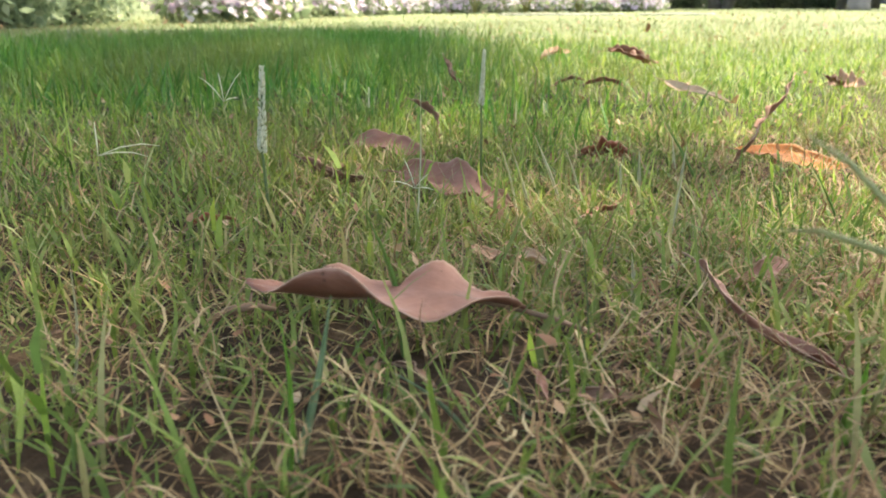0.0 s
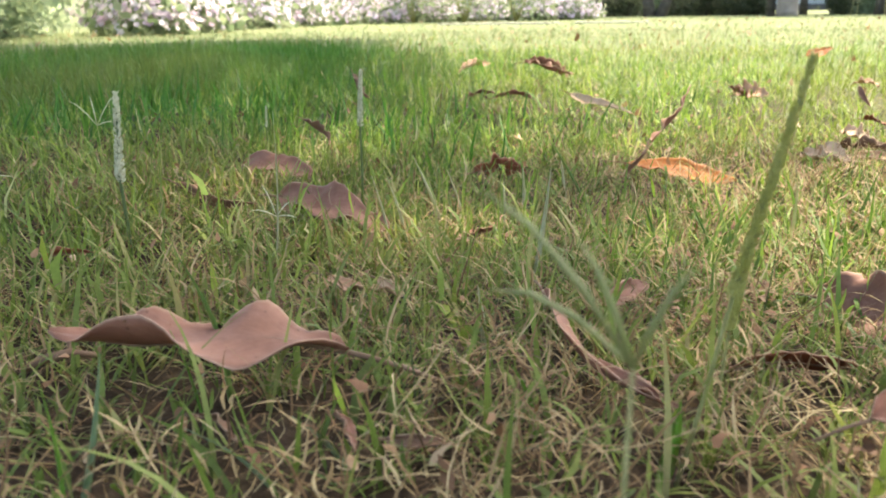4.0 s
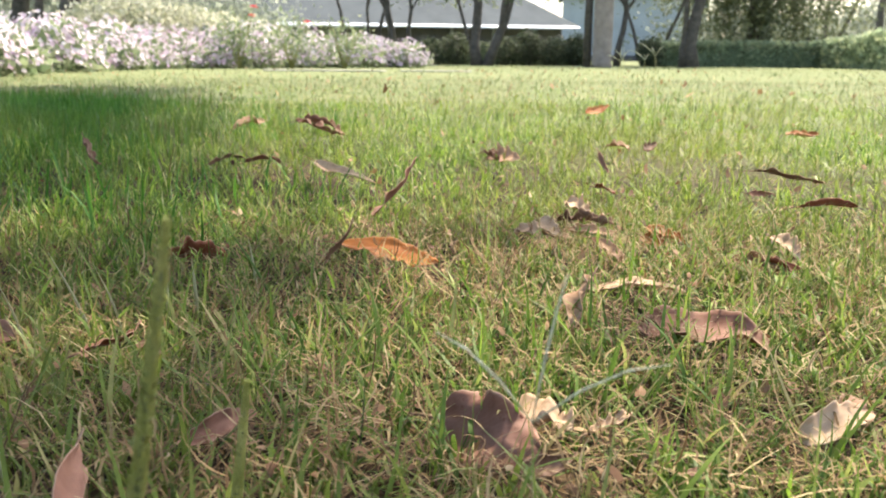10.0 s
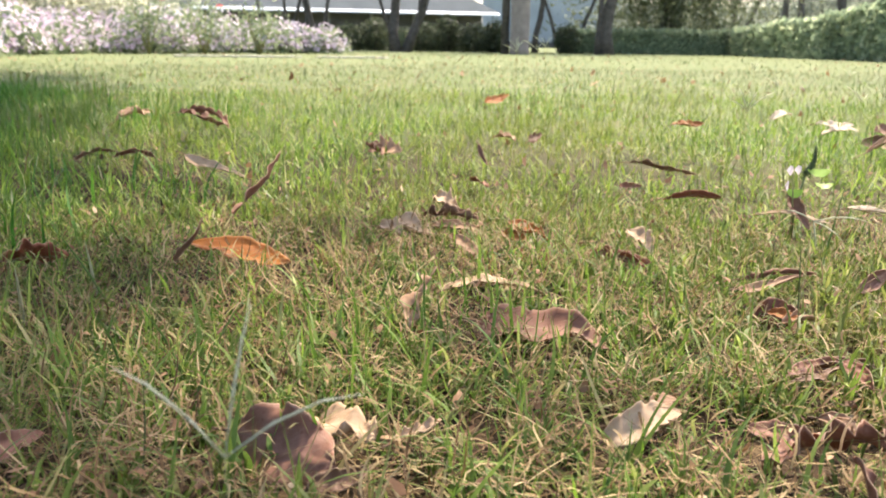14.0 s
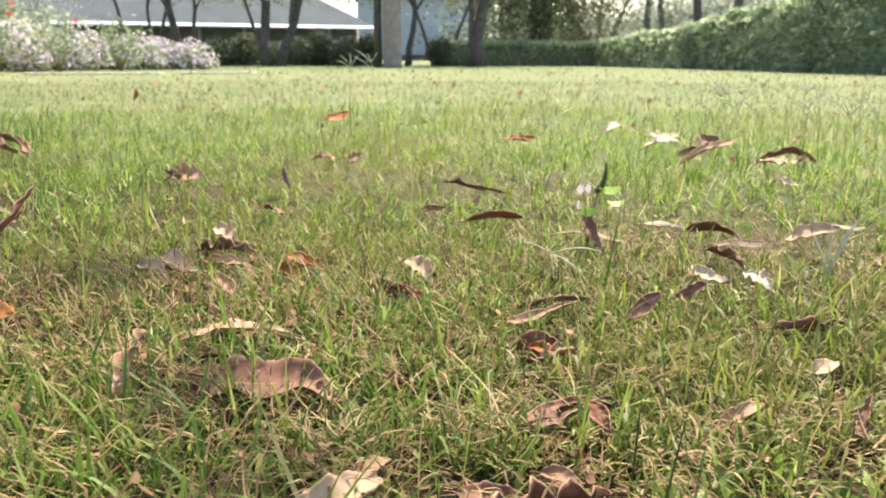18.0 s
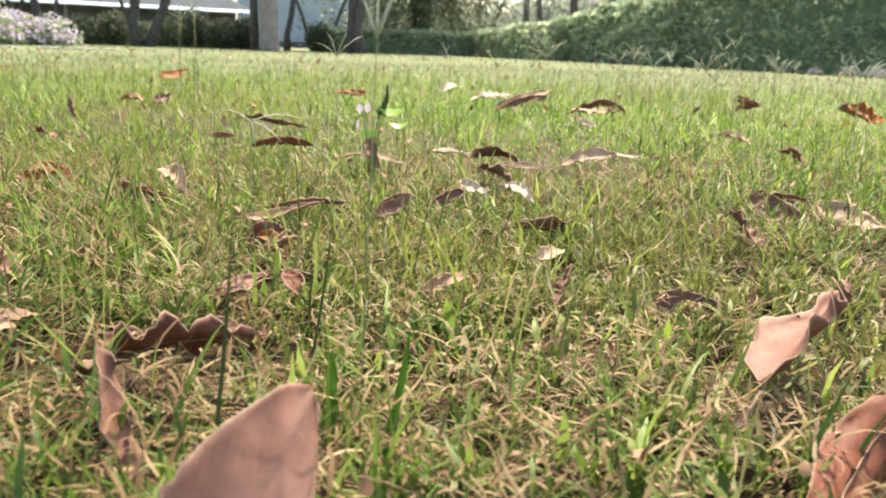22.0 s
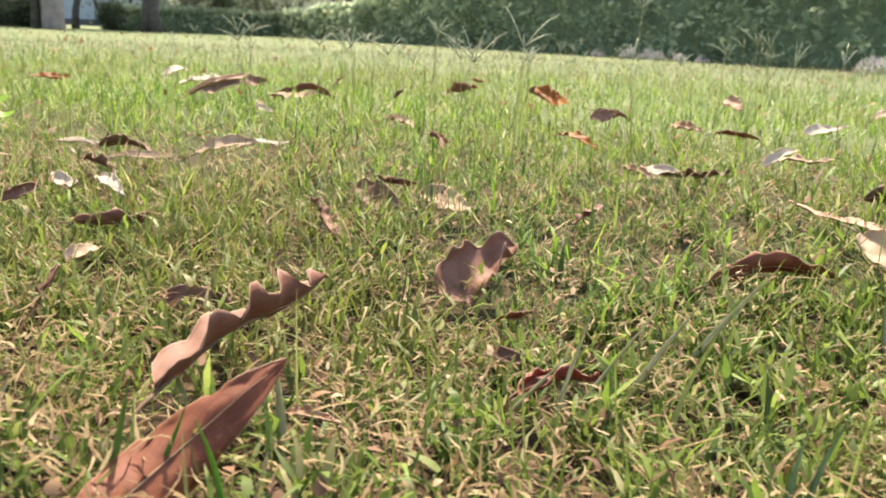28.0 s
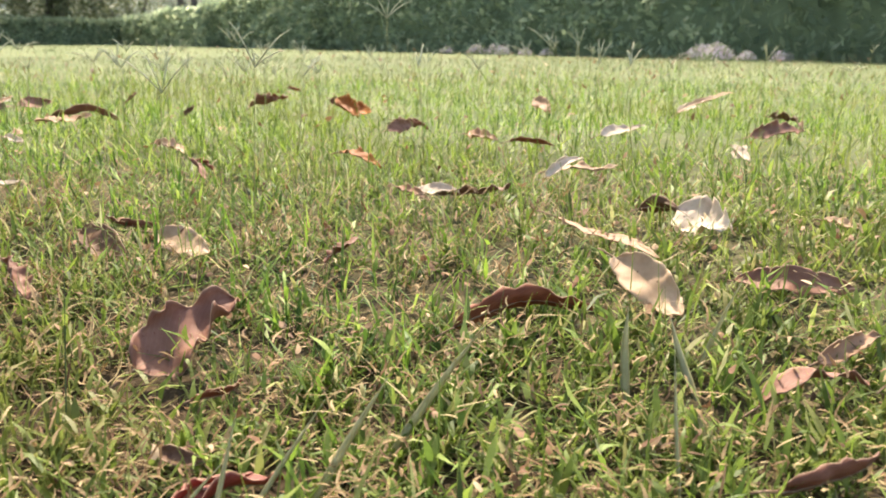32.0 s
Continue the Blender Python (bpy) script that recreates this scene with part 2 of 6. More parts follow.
def fast_mesh(name, verts, quads, mat):
    """A mesh from an (n, 3) array and an (m, 4) array."""
    me = bpy.data.meshes.new(name)
    me.vertices.add(len(verts))
    me.vertices.foreach_set("co", np.ascontiguousarray(verts, np.float32).ravel())
    me.loops.add(quads.size)
    me.loops.foreach_set("vertex_index", np.ascontiguousarray(quads, np.int32).ravel())
    me.polygons.add(len(quads))
    me.polygons.foreach_set("loop_start", np.arange(0, quads.size, 4, dtype=np.int32))
    me.polygons.foreach_set("use_smooth", np.ones(len(quads), bool))
    me.materials.append(mat)
    me.update(calc_edges=True)
    me.validate()
    return me


def part(name, me, parent, label=""):
    ob = new(name, me)
    ob.parent = parent
    return tagged(ob, label)


def tube_mesh(name, points, radii, mat, sides=8):
    """A closed tapered tube along a line of points."""
    verts, faces = [], []
    pts = [Vector(p) for p in points]
    for i, (p, r) in enumerate(zip(pts, radii)):
        d = (pts[min(i + 1, len(pts) - 1)] - pts[max(i - 1, 0)]).normalized()
        a = d.cross(Vector((0.31, 0.2, 0.93))).normalized()
        b = d.cross(a)
        for k in range(sides):
            w = 2 * math.pi * k / sides
            verts.append(tuple(p + r * (math.cos(w) * a + math.sin(w) * b)))
        if i:
            o = (i - 1) * sides
            faces += [(o + k, o + (k + 1) % sides, o + sides + (k + 1) % sides, o + sides + k) for k in range(sides)]
    faces.append(tuple(range(sides))[::-1])
    faces.append(tuple(range(len(verts) - sides, len(verts))))
    return mesh_of(name, verts, faces, mat)


# ---- the ground ----
CX, CY = 0.95, 0.2
LEFT_BANK = 0.02


def field(x, y, scale, seed):
    """Smooth noise between about -1 and 1, for arrays."""
    r = np.random.default_rng(seed)
    total = 0
    for k in range(7):
        a, w, p = r.uniform(0, 2 * math.pi), scale * r.uniform(0.6, 1.7), r.uniform(0, 6.28)
        total = total + np.sin((x * math.cos(a) + y * math.sin(a)) * w + p)
    return total / 3.2


def ground_z(x, y):
    d = np.hypot(x - CX, y - CY)
    s = np.clip((d - 0.55) / 1.2, 0, 1)
    rise = 0.036 * s * s * (3 - 2 * s)
    dip = -0.036 * np.exp(-((x - 1.5) ** 2 + (y - 0.72) ** 2) / 0.13)
    bank = LEFT_BANK * np.exp(-((x - 0.40) ** 2 + (y - 0.42) ** 2) / 0.10)
    return rise + dip + bank + 0.004 * field(x, y, 9.0, 3) * np.clip(2 - d / 3, 0.3, 1) - 0.004


def build_ground():
    radii = np.concatenate([[0.0], np.geomspace(0.05, 4, 90), np.geomspace(4.3, 400, 50)])
    n = 160
    ang = np.linspace(0, 2 * math.pi, n, endpoint=False)
    rr, aa = np.meshgrid(radii[1:], ang, indexing="ij")
    x, y = CX + rr * np.cos(aa), CY + rr * np.sin(aa)
    z = ground_z(x, y)
    verts = [(CX, CY, float(ground_z(np.array(CX), np.array(CY))))] + list(zip(x.ravel().tolist(), y.ravel().tolist(), z.ravel().tolist()))
    faces = [(0, 1 + k, 1 + (k + 1) % n) for k in range(n)]
    for i in range(len(radii) - 2):
        o = 1 + i * n
        faces += [(o + k, o + n + k, o + n + (k + 1) % n, o + (k + 1) % n) for k in range(n)]
    ob = new("ground", mesh_of("ground", verts, faces, SOIL))
    tagged(ob, "dark soil and thatch under a patchy lawn", "ground", kind="structure")


build_ground()


# ---- fallen leaves ----
LEAF_SPOTS = []


def dead_leaf(tone, p0, p1, width, roll=-40.0, curl=0.6, wave=0.15, bend=None, stem=0.22, waves=3.0, crimp=0.55, label="", sway=None, twist=None, edges=None, tip=0.0):
    """A dry leaf from its stalk end p0 to its tip p1. roll: lean about its length; curl: how far the halves cup; wave: ripple of the edge; crimp: how uneven it is;
    bend, sway: bow up and sideways; twist: turn from stalk to tip; edges: (waves, phase, height) of the edge on each side; tip: how far the tip curls up."""
    p0, p1 = Vector(p0), Vector(p1)
    mid = (p0 + p1) / 2
    axis = p1 - p0
    length = axis.length
    axis.normalize()
    up = Vector((0, 0, 1))
    side0 = axis.cross(up).normalized()
    up0 = side0.cross(axis)
    r = random.Random(round(1000 * (p0.x + 3 * p0.y + 7 * p1.x)))
    phase, k2 = r.uniform(0, 6.28), r.uniform(0.75, 1.25)
    given = bend is not None
    bend = r.uniform(-0.09, 0.10) if bend is None else bend
    sway = r.uniform(-0.07, 0.07) if sway is None else sway
    twist = r.uniform(-1.0, 1.0) if twist is None else twist
    if not given:
        mid.z -= 0.012
        steep = tone in ("dark", "red", "brown", "crimson")
        roll += r.uniform(-16, 16) - (22 if steep else -6)
        if steep and r.random() < 0.72:
            roll = r.uniform(18, 52)
        width *= 0.84 if steep else 1.0
        tip = r.uniform(-0.12, 0.14)
    c, s = math.cos(radians(roll)), math.sin(radians(roll))
    side = c * side0 + s * up0
    nrm = c * up0 - s * side0
    halves = (curl * r.uniform(0.45, 1.25), curl * r.uniform(0.45, 1.25)) if not given else (curl, curl)
    blunt = r.uniform(0.5, 0.72)
    rough = r.uniform(0.012, 0.03)
    nu, nv = 26, 10
    half = width / 2
    top, uvs = [], []
    notch = [1 - (0.35 * r.random() if r.random() < 0.10 else 0.05 * r.random()) for _ in range(2 * nu + 2)]
    shift = Vector((r.uniform(0, 50), r.uniform(0, 50), 0))
    for i in range(nu + 1):
        u = i / nu
        w = half * (math.sin(math.pi * min(1, u ** 0.85)) ** blunt * (1 - 0.25 * u) * 1.08 + 0.012)
        lift = bend * length * (math.sin(math.pi * u) - 0.4) + 0.02 * length * math.sin(7 * u + phase) + tip * length * max(0, u - 0.65) ** 2 * 6
        along = 1 + 0.35 * math.sin(4.0 * u + 1.7 * phase)
        tw = twist * (u - 0.5)
        sd, nm = side * math.cos(tw) + nrm * math.sin(tw), nrm * math.cos(tw) - side * math.sin(tw)
        for j in range(nv + 1):
            v = 2 * j / nv - 1
            e = w * (notch[i + (nu + 1 if v > 0 else 0)] if abs(v) == 1 else 1)
            cup = max(0.05, abs(halves[v > 0]) * along) * 1.5
            ang = cup * v
            across = e * math.sin(ang) / cup
            rise = e * ((1 - math.cos(ang)) / max(0.2, cup)) * math.copysign(0.9, curl)
            if edges:
                k, ph, high = edges[v > 0]
                ripple = high * width * math.sin(2 * math.pi * k * u + ph) * abs(v) ** 1.3 * min(1, 6 * u * (1 - u) + 0.1)
            else:
                turn = 2 * math.pi * waves * k2 * u + phase + (1.9 if v > 0 else 0)
                swell = 1 + 0.75 * crimp * (math.sin(3.1 * u + 2.3 * phase + v) - 1)
                ripple = wave * width * swell * (math.sin(turn) + crimp * math.sin(1.83 * turn + 1.3 * phase)) * abs(v) ** 1.5
            ripple += rough * width * math.sin(31 * u + 5 * v + phase) * abs(v)
            # the blade between the veins is crumpled
            ripple += crimp * width * (0.11 * noise.noise(Vector((4.5 * u, 1.7 * v, 0)) + shift) + 0.05 * noise.noise(Vector((13 * u, 4.5 * v, 7)) + shift))
            top.append(p0 - mid + axis * (u * length) + sd * across + nm * (rise + ripple) + nrm * lift + side0 * (sway * length * (math.sin(math.pi * u) - 0.4)))
            uvs.append((u, v))
    m = nv + 1
    quads = [(i * m + j, (i + 1) * m + j, (i + 1) * m + j + 1, i * m + j + 1) for i in range(nu) for j in range(nv)]
    count = len(top)
    normals = [Vector() for _ in top]
    for q in quads:
        f = (top[q[2]] - top[q[0]]).cross(top[q[3]] - top[q[1]])
        for k in q:
            normals[k] += f
    under = [p - nn.normalized() * 0.0006 for p, nn in zip(top, normals)]
    faces = list(quads) + [tuple(count + k for k in q[::-1]) for q in quads]
    rim = [j for j in range(m)] + [i * m + nv for i in range(1, nu + 1)] + [nu * m + j for j in range(nv - 1, -1, -1)] + [i * m for i in range(nu - 1, 0, -1)]
    faces += [(a, b, b + count, a + count) for a, b in zip(rim, rim[1:] + rim[:1])]
    me = mesh_of("blade", [tuple(p) for p in top + under], faces, LEAF_MATS[tone])
    me.materials.append(UPPER_MATS[tone])
    me.polygons.foreach_set("material_index", [0 if k < len(quads) else 1 for k in range(len(faces))])
    layer = me.uv_layers.new(name="UVMap")
    flat = [x for loop in me.loops for x in uvs[loop.vertex_index % count]]
    layer.data.foreach_set("uv", flat)
    LEAF_SPOTS.append((p0.x, p0.y, p1.x, p1.y, 0.33 * width))
    thing = new("dead_leaf")
    thing.location = mid
    blade = part("blade", me, thing)
    row = [top[i * m + nv // 2] + normals[i * m + nv // 2].normalized() * 0.0003 for i in range(nu + 1)]
    rr = max(0.0006, width * 0.018)
    line = row[: nu - 1]
    if stem:
        back = (row[0] - row[2]).normalized()
        start = [row[0] + back * (stem * length * q) - Vector((0, 0, 0.12 * stem * length * q * q)) for q in (1.0, 0.66, 0.33)]
        part("stalk", tube_mesh("stalk", start + [row[0]], [rr * 1.1, rr * 1.2, rr * 1.3, rr * 1.3], RIB, 6), thing)
    part("midrib", tube_mesh("midrib", line, [rr * (1.25 - 1.05 * i / nu) for i in range(len(line))], RIB, 6), blade)
    shape = "curled" if curl > 0.55 else "flat"
    edge = "with rippled edges" if wave > 0.12 else "with smooth edges"
    tagged(thing, label or f"{shape} {LEAF_TONES[tone][2]} dry leaf {edge} in the grass", "dead leaf", "fallen leaves on the lawn")
    return thing


dead_leaf("brown", (0.401, 0.461, 0.052), (0.274, 0.413, 0.063), 0.058, -6, 0.45, bend=0.0, stem=0.33, crimp=0.2, sway=0.0, twist=0.0, edges=((1.5, 1.41, 0.20), (2.7, 2.25, 0.10)), label="large wavy reddish-brown dry leaf propped on the grass")
dead_leaf("red", (0.613, 0.426, 0.068), (0.697, 0.439, 0.084), 0.031, -12, 0.25, bend=0.02, crimp=0.3, sway=0.0, twist=0.1, edges=((1.4, 0.8, 0.08), (2.1, 2.07, 0.40)), label="large reddish-brown dry leaf with a lobed wavy edge")
dead_leaf("brown", (0.947, 0.607, -0.006), (0.930, 0.635, 0.052), 0.022, -40, 0.6, 0.1, bend=0.05, label='narrow reddish-brown dry leaf standing up in the grass')
dead_leaf("brown", (0.950, 0.500, 0.012), (1.014, 0.566, 0.056), 0.044, -54, 0.35, bend=0.07, crimp=0.3, sway=0.05, twist=0.4, edges=((1.3, 0.5, 0.06), (1.6, 2.0, 0.07)), stem=0.1, label="broad brown dry leaf curving up out of the grass")
dead_leaf("brown", (1.246, 0.666, 0.004), (1.359, 0.749, 0.030), 0.058, 36, 1.0, bend=0.02, crimp=0.4, sway=0.03, twist=0.6, edges=((2.5, 0.4, 0.05), (4.5, 1.0, 0.12)), label="cupped brown dry leaf with a strongly crimped edge")
dead_leaf("red", (1.192, 0.545, -0.014), (1.296, 0.613, 0.030), 0.036, 138, 0.5, bend=0.03, crimp=0.8, sway=-0.03, twist=0.0, edges=((2.0, 0.5, 0.06), (1.5, 2.0, 0.10)), stem=0.1, label="long reddish-brown dry leaf folded along its midrib")
dead_leaf("brown", (0.040, 0.941, 0.043), (0.135, 0.938, 0.035), 0.040, -24, 0.5, bend=0.04, crimp=0.5, twist=0.3, sway=0.0, edges=((1.6, 0.5, 0.08), (2.0, 2.0, 0.08)), label="flat pinkish-brown dry leaf sunk in the grass")
dead_leaf("brown", (0.174, 0.788, 0.046), (0.289, 0.776, 0.026), 0.050, -26, 0.55, bend=0.02, crimp=0.6, twist=0.5, sway=0.03, edges=((2.3, 0.5, 0.12), (2.6, 2.0, 0.12)), label="broad crumpled pinkish-brown dry leaf in the grass")
dead_leaf("dark", (0.071, 0.779, 0.049), (0.157, 0.774, 0.033), 0.021, -18.6, 0.78, 0.06)
dead_leaf("dark", (0.087, 1.007, 0.084), (0.130, 0.988, 0.062), 0.029, -43.4, 0.78, 0.06)
dead_leaf("red", (0.286, 1.025, 0.030), (0.338, 1.053, 0.030), 0.042, 44, 0.7, 0.12, bend=0.03, crimp=0.6, twist=0.5, label="rounded rust-red dry leaf curled in the grass")
dead_leaf("red", (0.361, 0.747, 0.029), (0.385, 0.790, 0.034), 0.022, -24.8, 0.78, 0.06)
dead_leaf("red", (0.094, 0.587, 0.033), (0.113, 0.620, 0.033), 0.019, -31, 0.78, 0.06)
dead_leaf("tan", (0.315, 0.606, 0.034), (0.372, 0.589, 0.034), 0.016, -12.4, 0.78, 0.12)
dead_leaf("orange", (0.446, 1.098, 0.036), (0.564, 1.048, 0.029), 0.038, -31, 0.39, 0.06)
dead_leaf("brown", (0.464, 1.194, 0.045), (0.501, 1.276, 0.108), 0.026, 48, 0.5, bend=0.02, crimp=0.4, twist=0.6, sway=0.05, label="narrow brown dry leaf standing up out of the grass")
dead_leaf("dark", (0.450, 1.041, 0.028), (0.474, 1.063, 0.068), 0.017, -31, 0.65, 0.06)
dead_leaf("pale", (0.304, 1.469, 0.076), (0.411, 1.420, 0.050), 0.021, -21.7, 0.78, 0.06)
dead_leaf("tan", (-0.099, 2.141, 0.063), (-0.046, 2.226, 0.080), 0.045, -24.8, 0.91, 0.12)
dead_leaf("brown", (0.089, 2.040, 0.091), (0.209, 1.992, 0.063), 0.051, -24.8, 0.91, 0.15)
dead_leaf("dark", (0.108, 1.532, 0.060), (0.147, 1.593, 0.064), 0.024, -18.6, 0.78, 0.12)
dead_leaf("brown", (0.153, 1.576, 0.061), (0.228, 1.573, 0.060), 0.025, -18.6, 0.78, 0.12)
dead_leaf("tan", (0.543, 1.723, 0.064), (0.602, 1.686, 0.059), 0.039, -24.8, 0.91, 0.18, waves=3.8)
dead_leaf("brown", (0.462, 0.568, 0.053), (0.545, 0.483, 0.031), 0.018, 30, 0.7, bend=0.02, crimp=0.3, sway=0.16, twist=-2.0, edges=((1.5, 0.2, 0.16), (1.2, 2.6, 0.16)), label="narrow ribbon-like reddish-brown dry leaf twisting down into the grass")
dead_leaf("red", (0.519, 0.515, 0.034), (0.545, 0.483, 0.031), 0.018, -37.2, 0.78, 0.06)
dead_leaf("red", (0.567, 0.557, 0.026), (0.630, 0.585, 0.024), 0.024, 42, 0.35, bend=0.03, crimp=0.12, twist=0.2, sway=0.0, edges=((1.0, 0.5, 0.03), (1.0, 1.5, 0.03)), label="smooth oval rust-red dry leaf lying in the grass")
dead_leaf("brown", (0.489, 0.630, 0.029), (0.516, 0.672, 0.030), 0.022, -27.9, 0.65, 0.06)
dead_leaf("brown", (0.618, 0.692, 0.024), (0.680, 0.652, 0.026), 0.050, -48, 0.3, bend=0.02, crimp=0.9, sway=0.0, twist=0.5, edges=((2.2, 0.5, 0.14), (1.8, 2.0, 0.12)), label="broad crumpled brown dry leaf with a torn lobe")
dead_leaf("pale", (0.655, 0.722, 0.020), (0.694, 0.684, 0.030), 0.032, -20, 0.8, 0.2, waves=3.4)
dead_leaf("pale", (0.704, 0.693, 0.020), (0.730, 0.715, 0.026), 0.013, -24.8, 1.04, 0.18, waves=3.8)
dead_leaf("dark", (0.668, 0.637, 0.022), (0.699, 0.661, 0.024), 0.017, -18.6, 0.91, 0.12)
dead_leaf("dark", (0.673, 1.265, 0.038), (0.739, 1.237, 0.036), 0.039, -18.6, 1.04, 0.18, waves=3.8)
dead_leaf("pale", (0.684, 1.312, 0.053), (0.718, 1.278, 0.038), 0.028, -31, 1.04, 0.18, waves=3.8)
dead_leaf("pale", (0.631, 1.181, 0.041), (0.664, 1.154, 0.032), 0.029, -31, 1.04, 0.12)
dead_leaf("tan", (0.713, 1.121, 0.046), (0.750, 1.081, 0.028), 0.016, -18.6, 0.91, 0.18, waves=3.8)
dead_leaf("orange", (0.769, 1.189, 0.035), (0.795, 1.162, 0.031), 0.025, -31, 0.91, 0.06)
dead_leaf("red", (0.723, 1.453, 0.052), (0.751, 1.427, 0.046), 0.025, -31, 0.91, 0.06)
dead_leaf("dark", (0.973, 1.635, 0.056), (1.068, 1.572, 0.053), 0.025, -12.4, 0.91, 0.12)
dead_leaf("red", (0.983, 1.390, 0.043), (1.063, 1.409, 0.044), 0.025, -24.8, 0.65, 0.09)
dead_leaf("red", (0.934, 1.456, 0.047), (0.965, 1.457, 0.047), 0.017, -24.8, 0.65, 0.09)
dead_leaf("brown", (1.122, 1.316, 0.062), (1.130, 1.262, 0.032), 0.026, -31, 0.78, 0.06)
dead_leaf("orange", (0.992, 0.965, 0.019), (1.016, 0.949, 0.018), 0.016, -31, 0.78, 0.06)
dead_leaf("tan", (0.982, 1.020, 0.022), (1.051, 1.046, 0.031), 0.016, -24.8, 0.78, 0.06)
dead_leaf("pale", (0.825, 0.715, 0.017), (0.874, 0.742, 0.027), 0.025, -24.8, 0.78, 0.12)
dead_leaf("orange", (1.164, 2.261, 0.063), (1.244, 2.292, 0.064), 0.038, -31, 0.78, 0.06)
dead_leaf("orange", (0.722, 2.884, 0.063), (0.796, 2.944, 0.085), 0.043, -31, 0.78, 0.06)
dead_leaf("dark", (0.992, 0.851, 0.014), (1.036, 0.851, 0.012), 0.022, -24.8, 0.78, 0.12)
dead_leaf("tan", (0.853, 0.749, 0.016), (0.879, 0.781, 0.020), 0.018, -31, 0.78, 0.06)
dead_leaf("pale", (1.208, 0.923, 0.008), (1.235, 0.932, 0.011), 0.019, -37.2, 0.78, 0.06)
dead_leaf("orange", (0.776, 1.212, 0.041), (0.818, 1.182, 0.031), 0.029, -31, 0.78, 0.06)
dead_leaf("red", (0.883, 1.111, 0.032), (0.909, 1.086, 0.026), 0.020, -31, 0.91, 0.06)
dead_leaf("pale", (0.653, 1.200, 0.048), (0.680, 1.176, 0.033), 0.026, -31, 0.91, 0.06)
dead_leaf("tan", (0.687, 1.216, 0.035), (0.743, 1.206, 0.033), 0.025, -24.8, 0.91, 0.12)
dead_leaf("bleached", (1.210, 1.352, 0.041), (1.249, 1.319, 0.040), 0.012, -24.8, 0.91, 0.03)
dead_leaf("dark", (1.237, 1.213, 0.040), (1.258, 1.162, 0.028), 0.031, -24.8, 0.91, 0.12)
dead_leaf("pale", (1.260, 1.249, 0.035), (1.331, 1.242, 0.035), 0.006, -24.8, 0.65, 0.03)
dead_leaf("pale", (1.354, 1.273, 0.037), (1.429, 1.287, 0.046), 0.025, -27.9, 0.91, 0.09)
dead_leaf("bleached", (1.203, 1.169, 0.031), (1.226, 1.121, 0.024), 0.018, -27.9, 0.91, 0.12)
dead_leaf("tan", (1.562, 1.807, 0.063), (1.648, 1.792, 0.063), 0.034, -18.6, 0.91, 0.12)
dead_leaf("tan", (1.413, 1.806, 0.062), (1.539, 1.853, 0.102), 0.031, -21.7, 0.91, 0.03)
dead_leaf("bleached", (1.443, 2.101, 0.063), (1.532, 2.130, 0.075), 0.026, -21.7, 0.91, 0.12)
dead_leaf("red", (2.283, 2.450, 0.066), (2.295, 2.402, 0.063), 0.033, -31, 0.91, 0.06)
dead_leaf("brown", (0.539, 1.691, 0.072), (0.574, 1.666, 0.058), 0.030, -31, 0.91, 0.18, waves=3.8)
dead_leaf("pale", (1.211, 0.500, 0.002), (1.245, 0.498, 0.001), 0.013, -24.8, 0.65, 0.06)
dead_leaf("bleached", (1.822, 1.049, 0.036), (1.859, 1.019, 0.037), 0.023, -27.9, 0.78, 0.06)
dead_leaf("pale", (1.802, 0.727, 0.036), (1.795, 0.651, 0.010), 0.037, -34.1, 0.65, 0.12)
dead_leaf("dark", (1.970, 0.866, 0.034), (1.990, 0.824, 0.034), 0.034, -34.1, 1.04, 0.06)
dead_leaf("bleached", (1.978, 0.824, 0.036), (1.977, 0.760, 0.030), 0.056, -38, 0.7, 0.12)
dead_leaf("brown", (1.875, 0.676, 0.020), (1.925, 0.607, 0.024), 0.032, -27.9, 0.65, 0.12)
dead_leaf("brown", (1.735, 0.548, 0.004), (1.802, 0.527, 0.013), 0.031, -27.9, 0.78, 0.12)
dead_leaf("tan", (1.797, 0.553, 0.011), (1.845, 0.543, 0.022), 0.017, -27.9, 0.78, 0.12)
dead_leaf("brown", (1.663, 0.483, -0.000), (1.716, 0.466, 0.008), 0.031, -27.9, 0.52, 0.06)
dead_leaf("bleached", (2.241, 1.210, 0.060), (2.319, 1.198, 0.068), 0.022, -27.9, 0.78, 0.06)
dead_leaf("red", (2.090, 1.230, 0.057), (2.125, 1.175, 0.056), 0.025, -27.9, 0.78, 0.06)
dead_leaf("brown", (2.414, 1.076, 0.061), (2.502, 1.047, 0.067), 0.041, -27.9, 0.78, 0.18, waves=3.8)
dead_leaf("dark", (2.594, 1.173, 0.075), (2.584, 1.102, 0.063), 0.032, -27.9, 0.78, 0.18, waves=3.8)
dead_leaf("bleached", (2.238, 0.968, 0.067), (2.229, 0.934, 0.054), 0.016, -27.9, 0.78, 0.06)
dead_leaf("orange", (1.834, 1.252, 0.057), (1.860, 1.191, 0.046), 0.022, -27.9, 0.78, 0.12)
dead_leaf("red", (1.663, 1.298, 0.051), (1.677, 1.268, 0.044), 0.022, -27.9, 0.78, 0.12)
dead_leaf("orange", (2.069, 1.693, 0.085), (2.090, 1.629, 0.063), 0.031, -31, 0.78, 0.12)
dead_leaf("brown", (2.051, 1.485, 0.066), (2.078, 1.422, 0.061), 0.030, -31, 0.78, 0.12)
dead_leaf("tan", (2.060, 1.296, 0.064), (2.075, 1.241, 0.057), 0.025, -31, 0.78, 0.12)
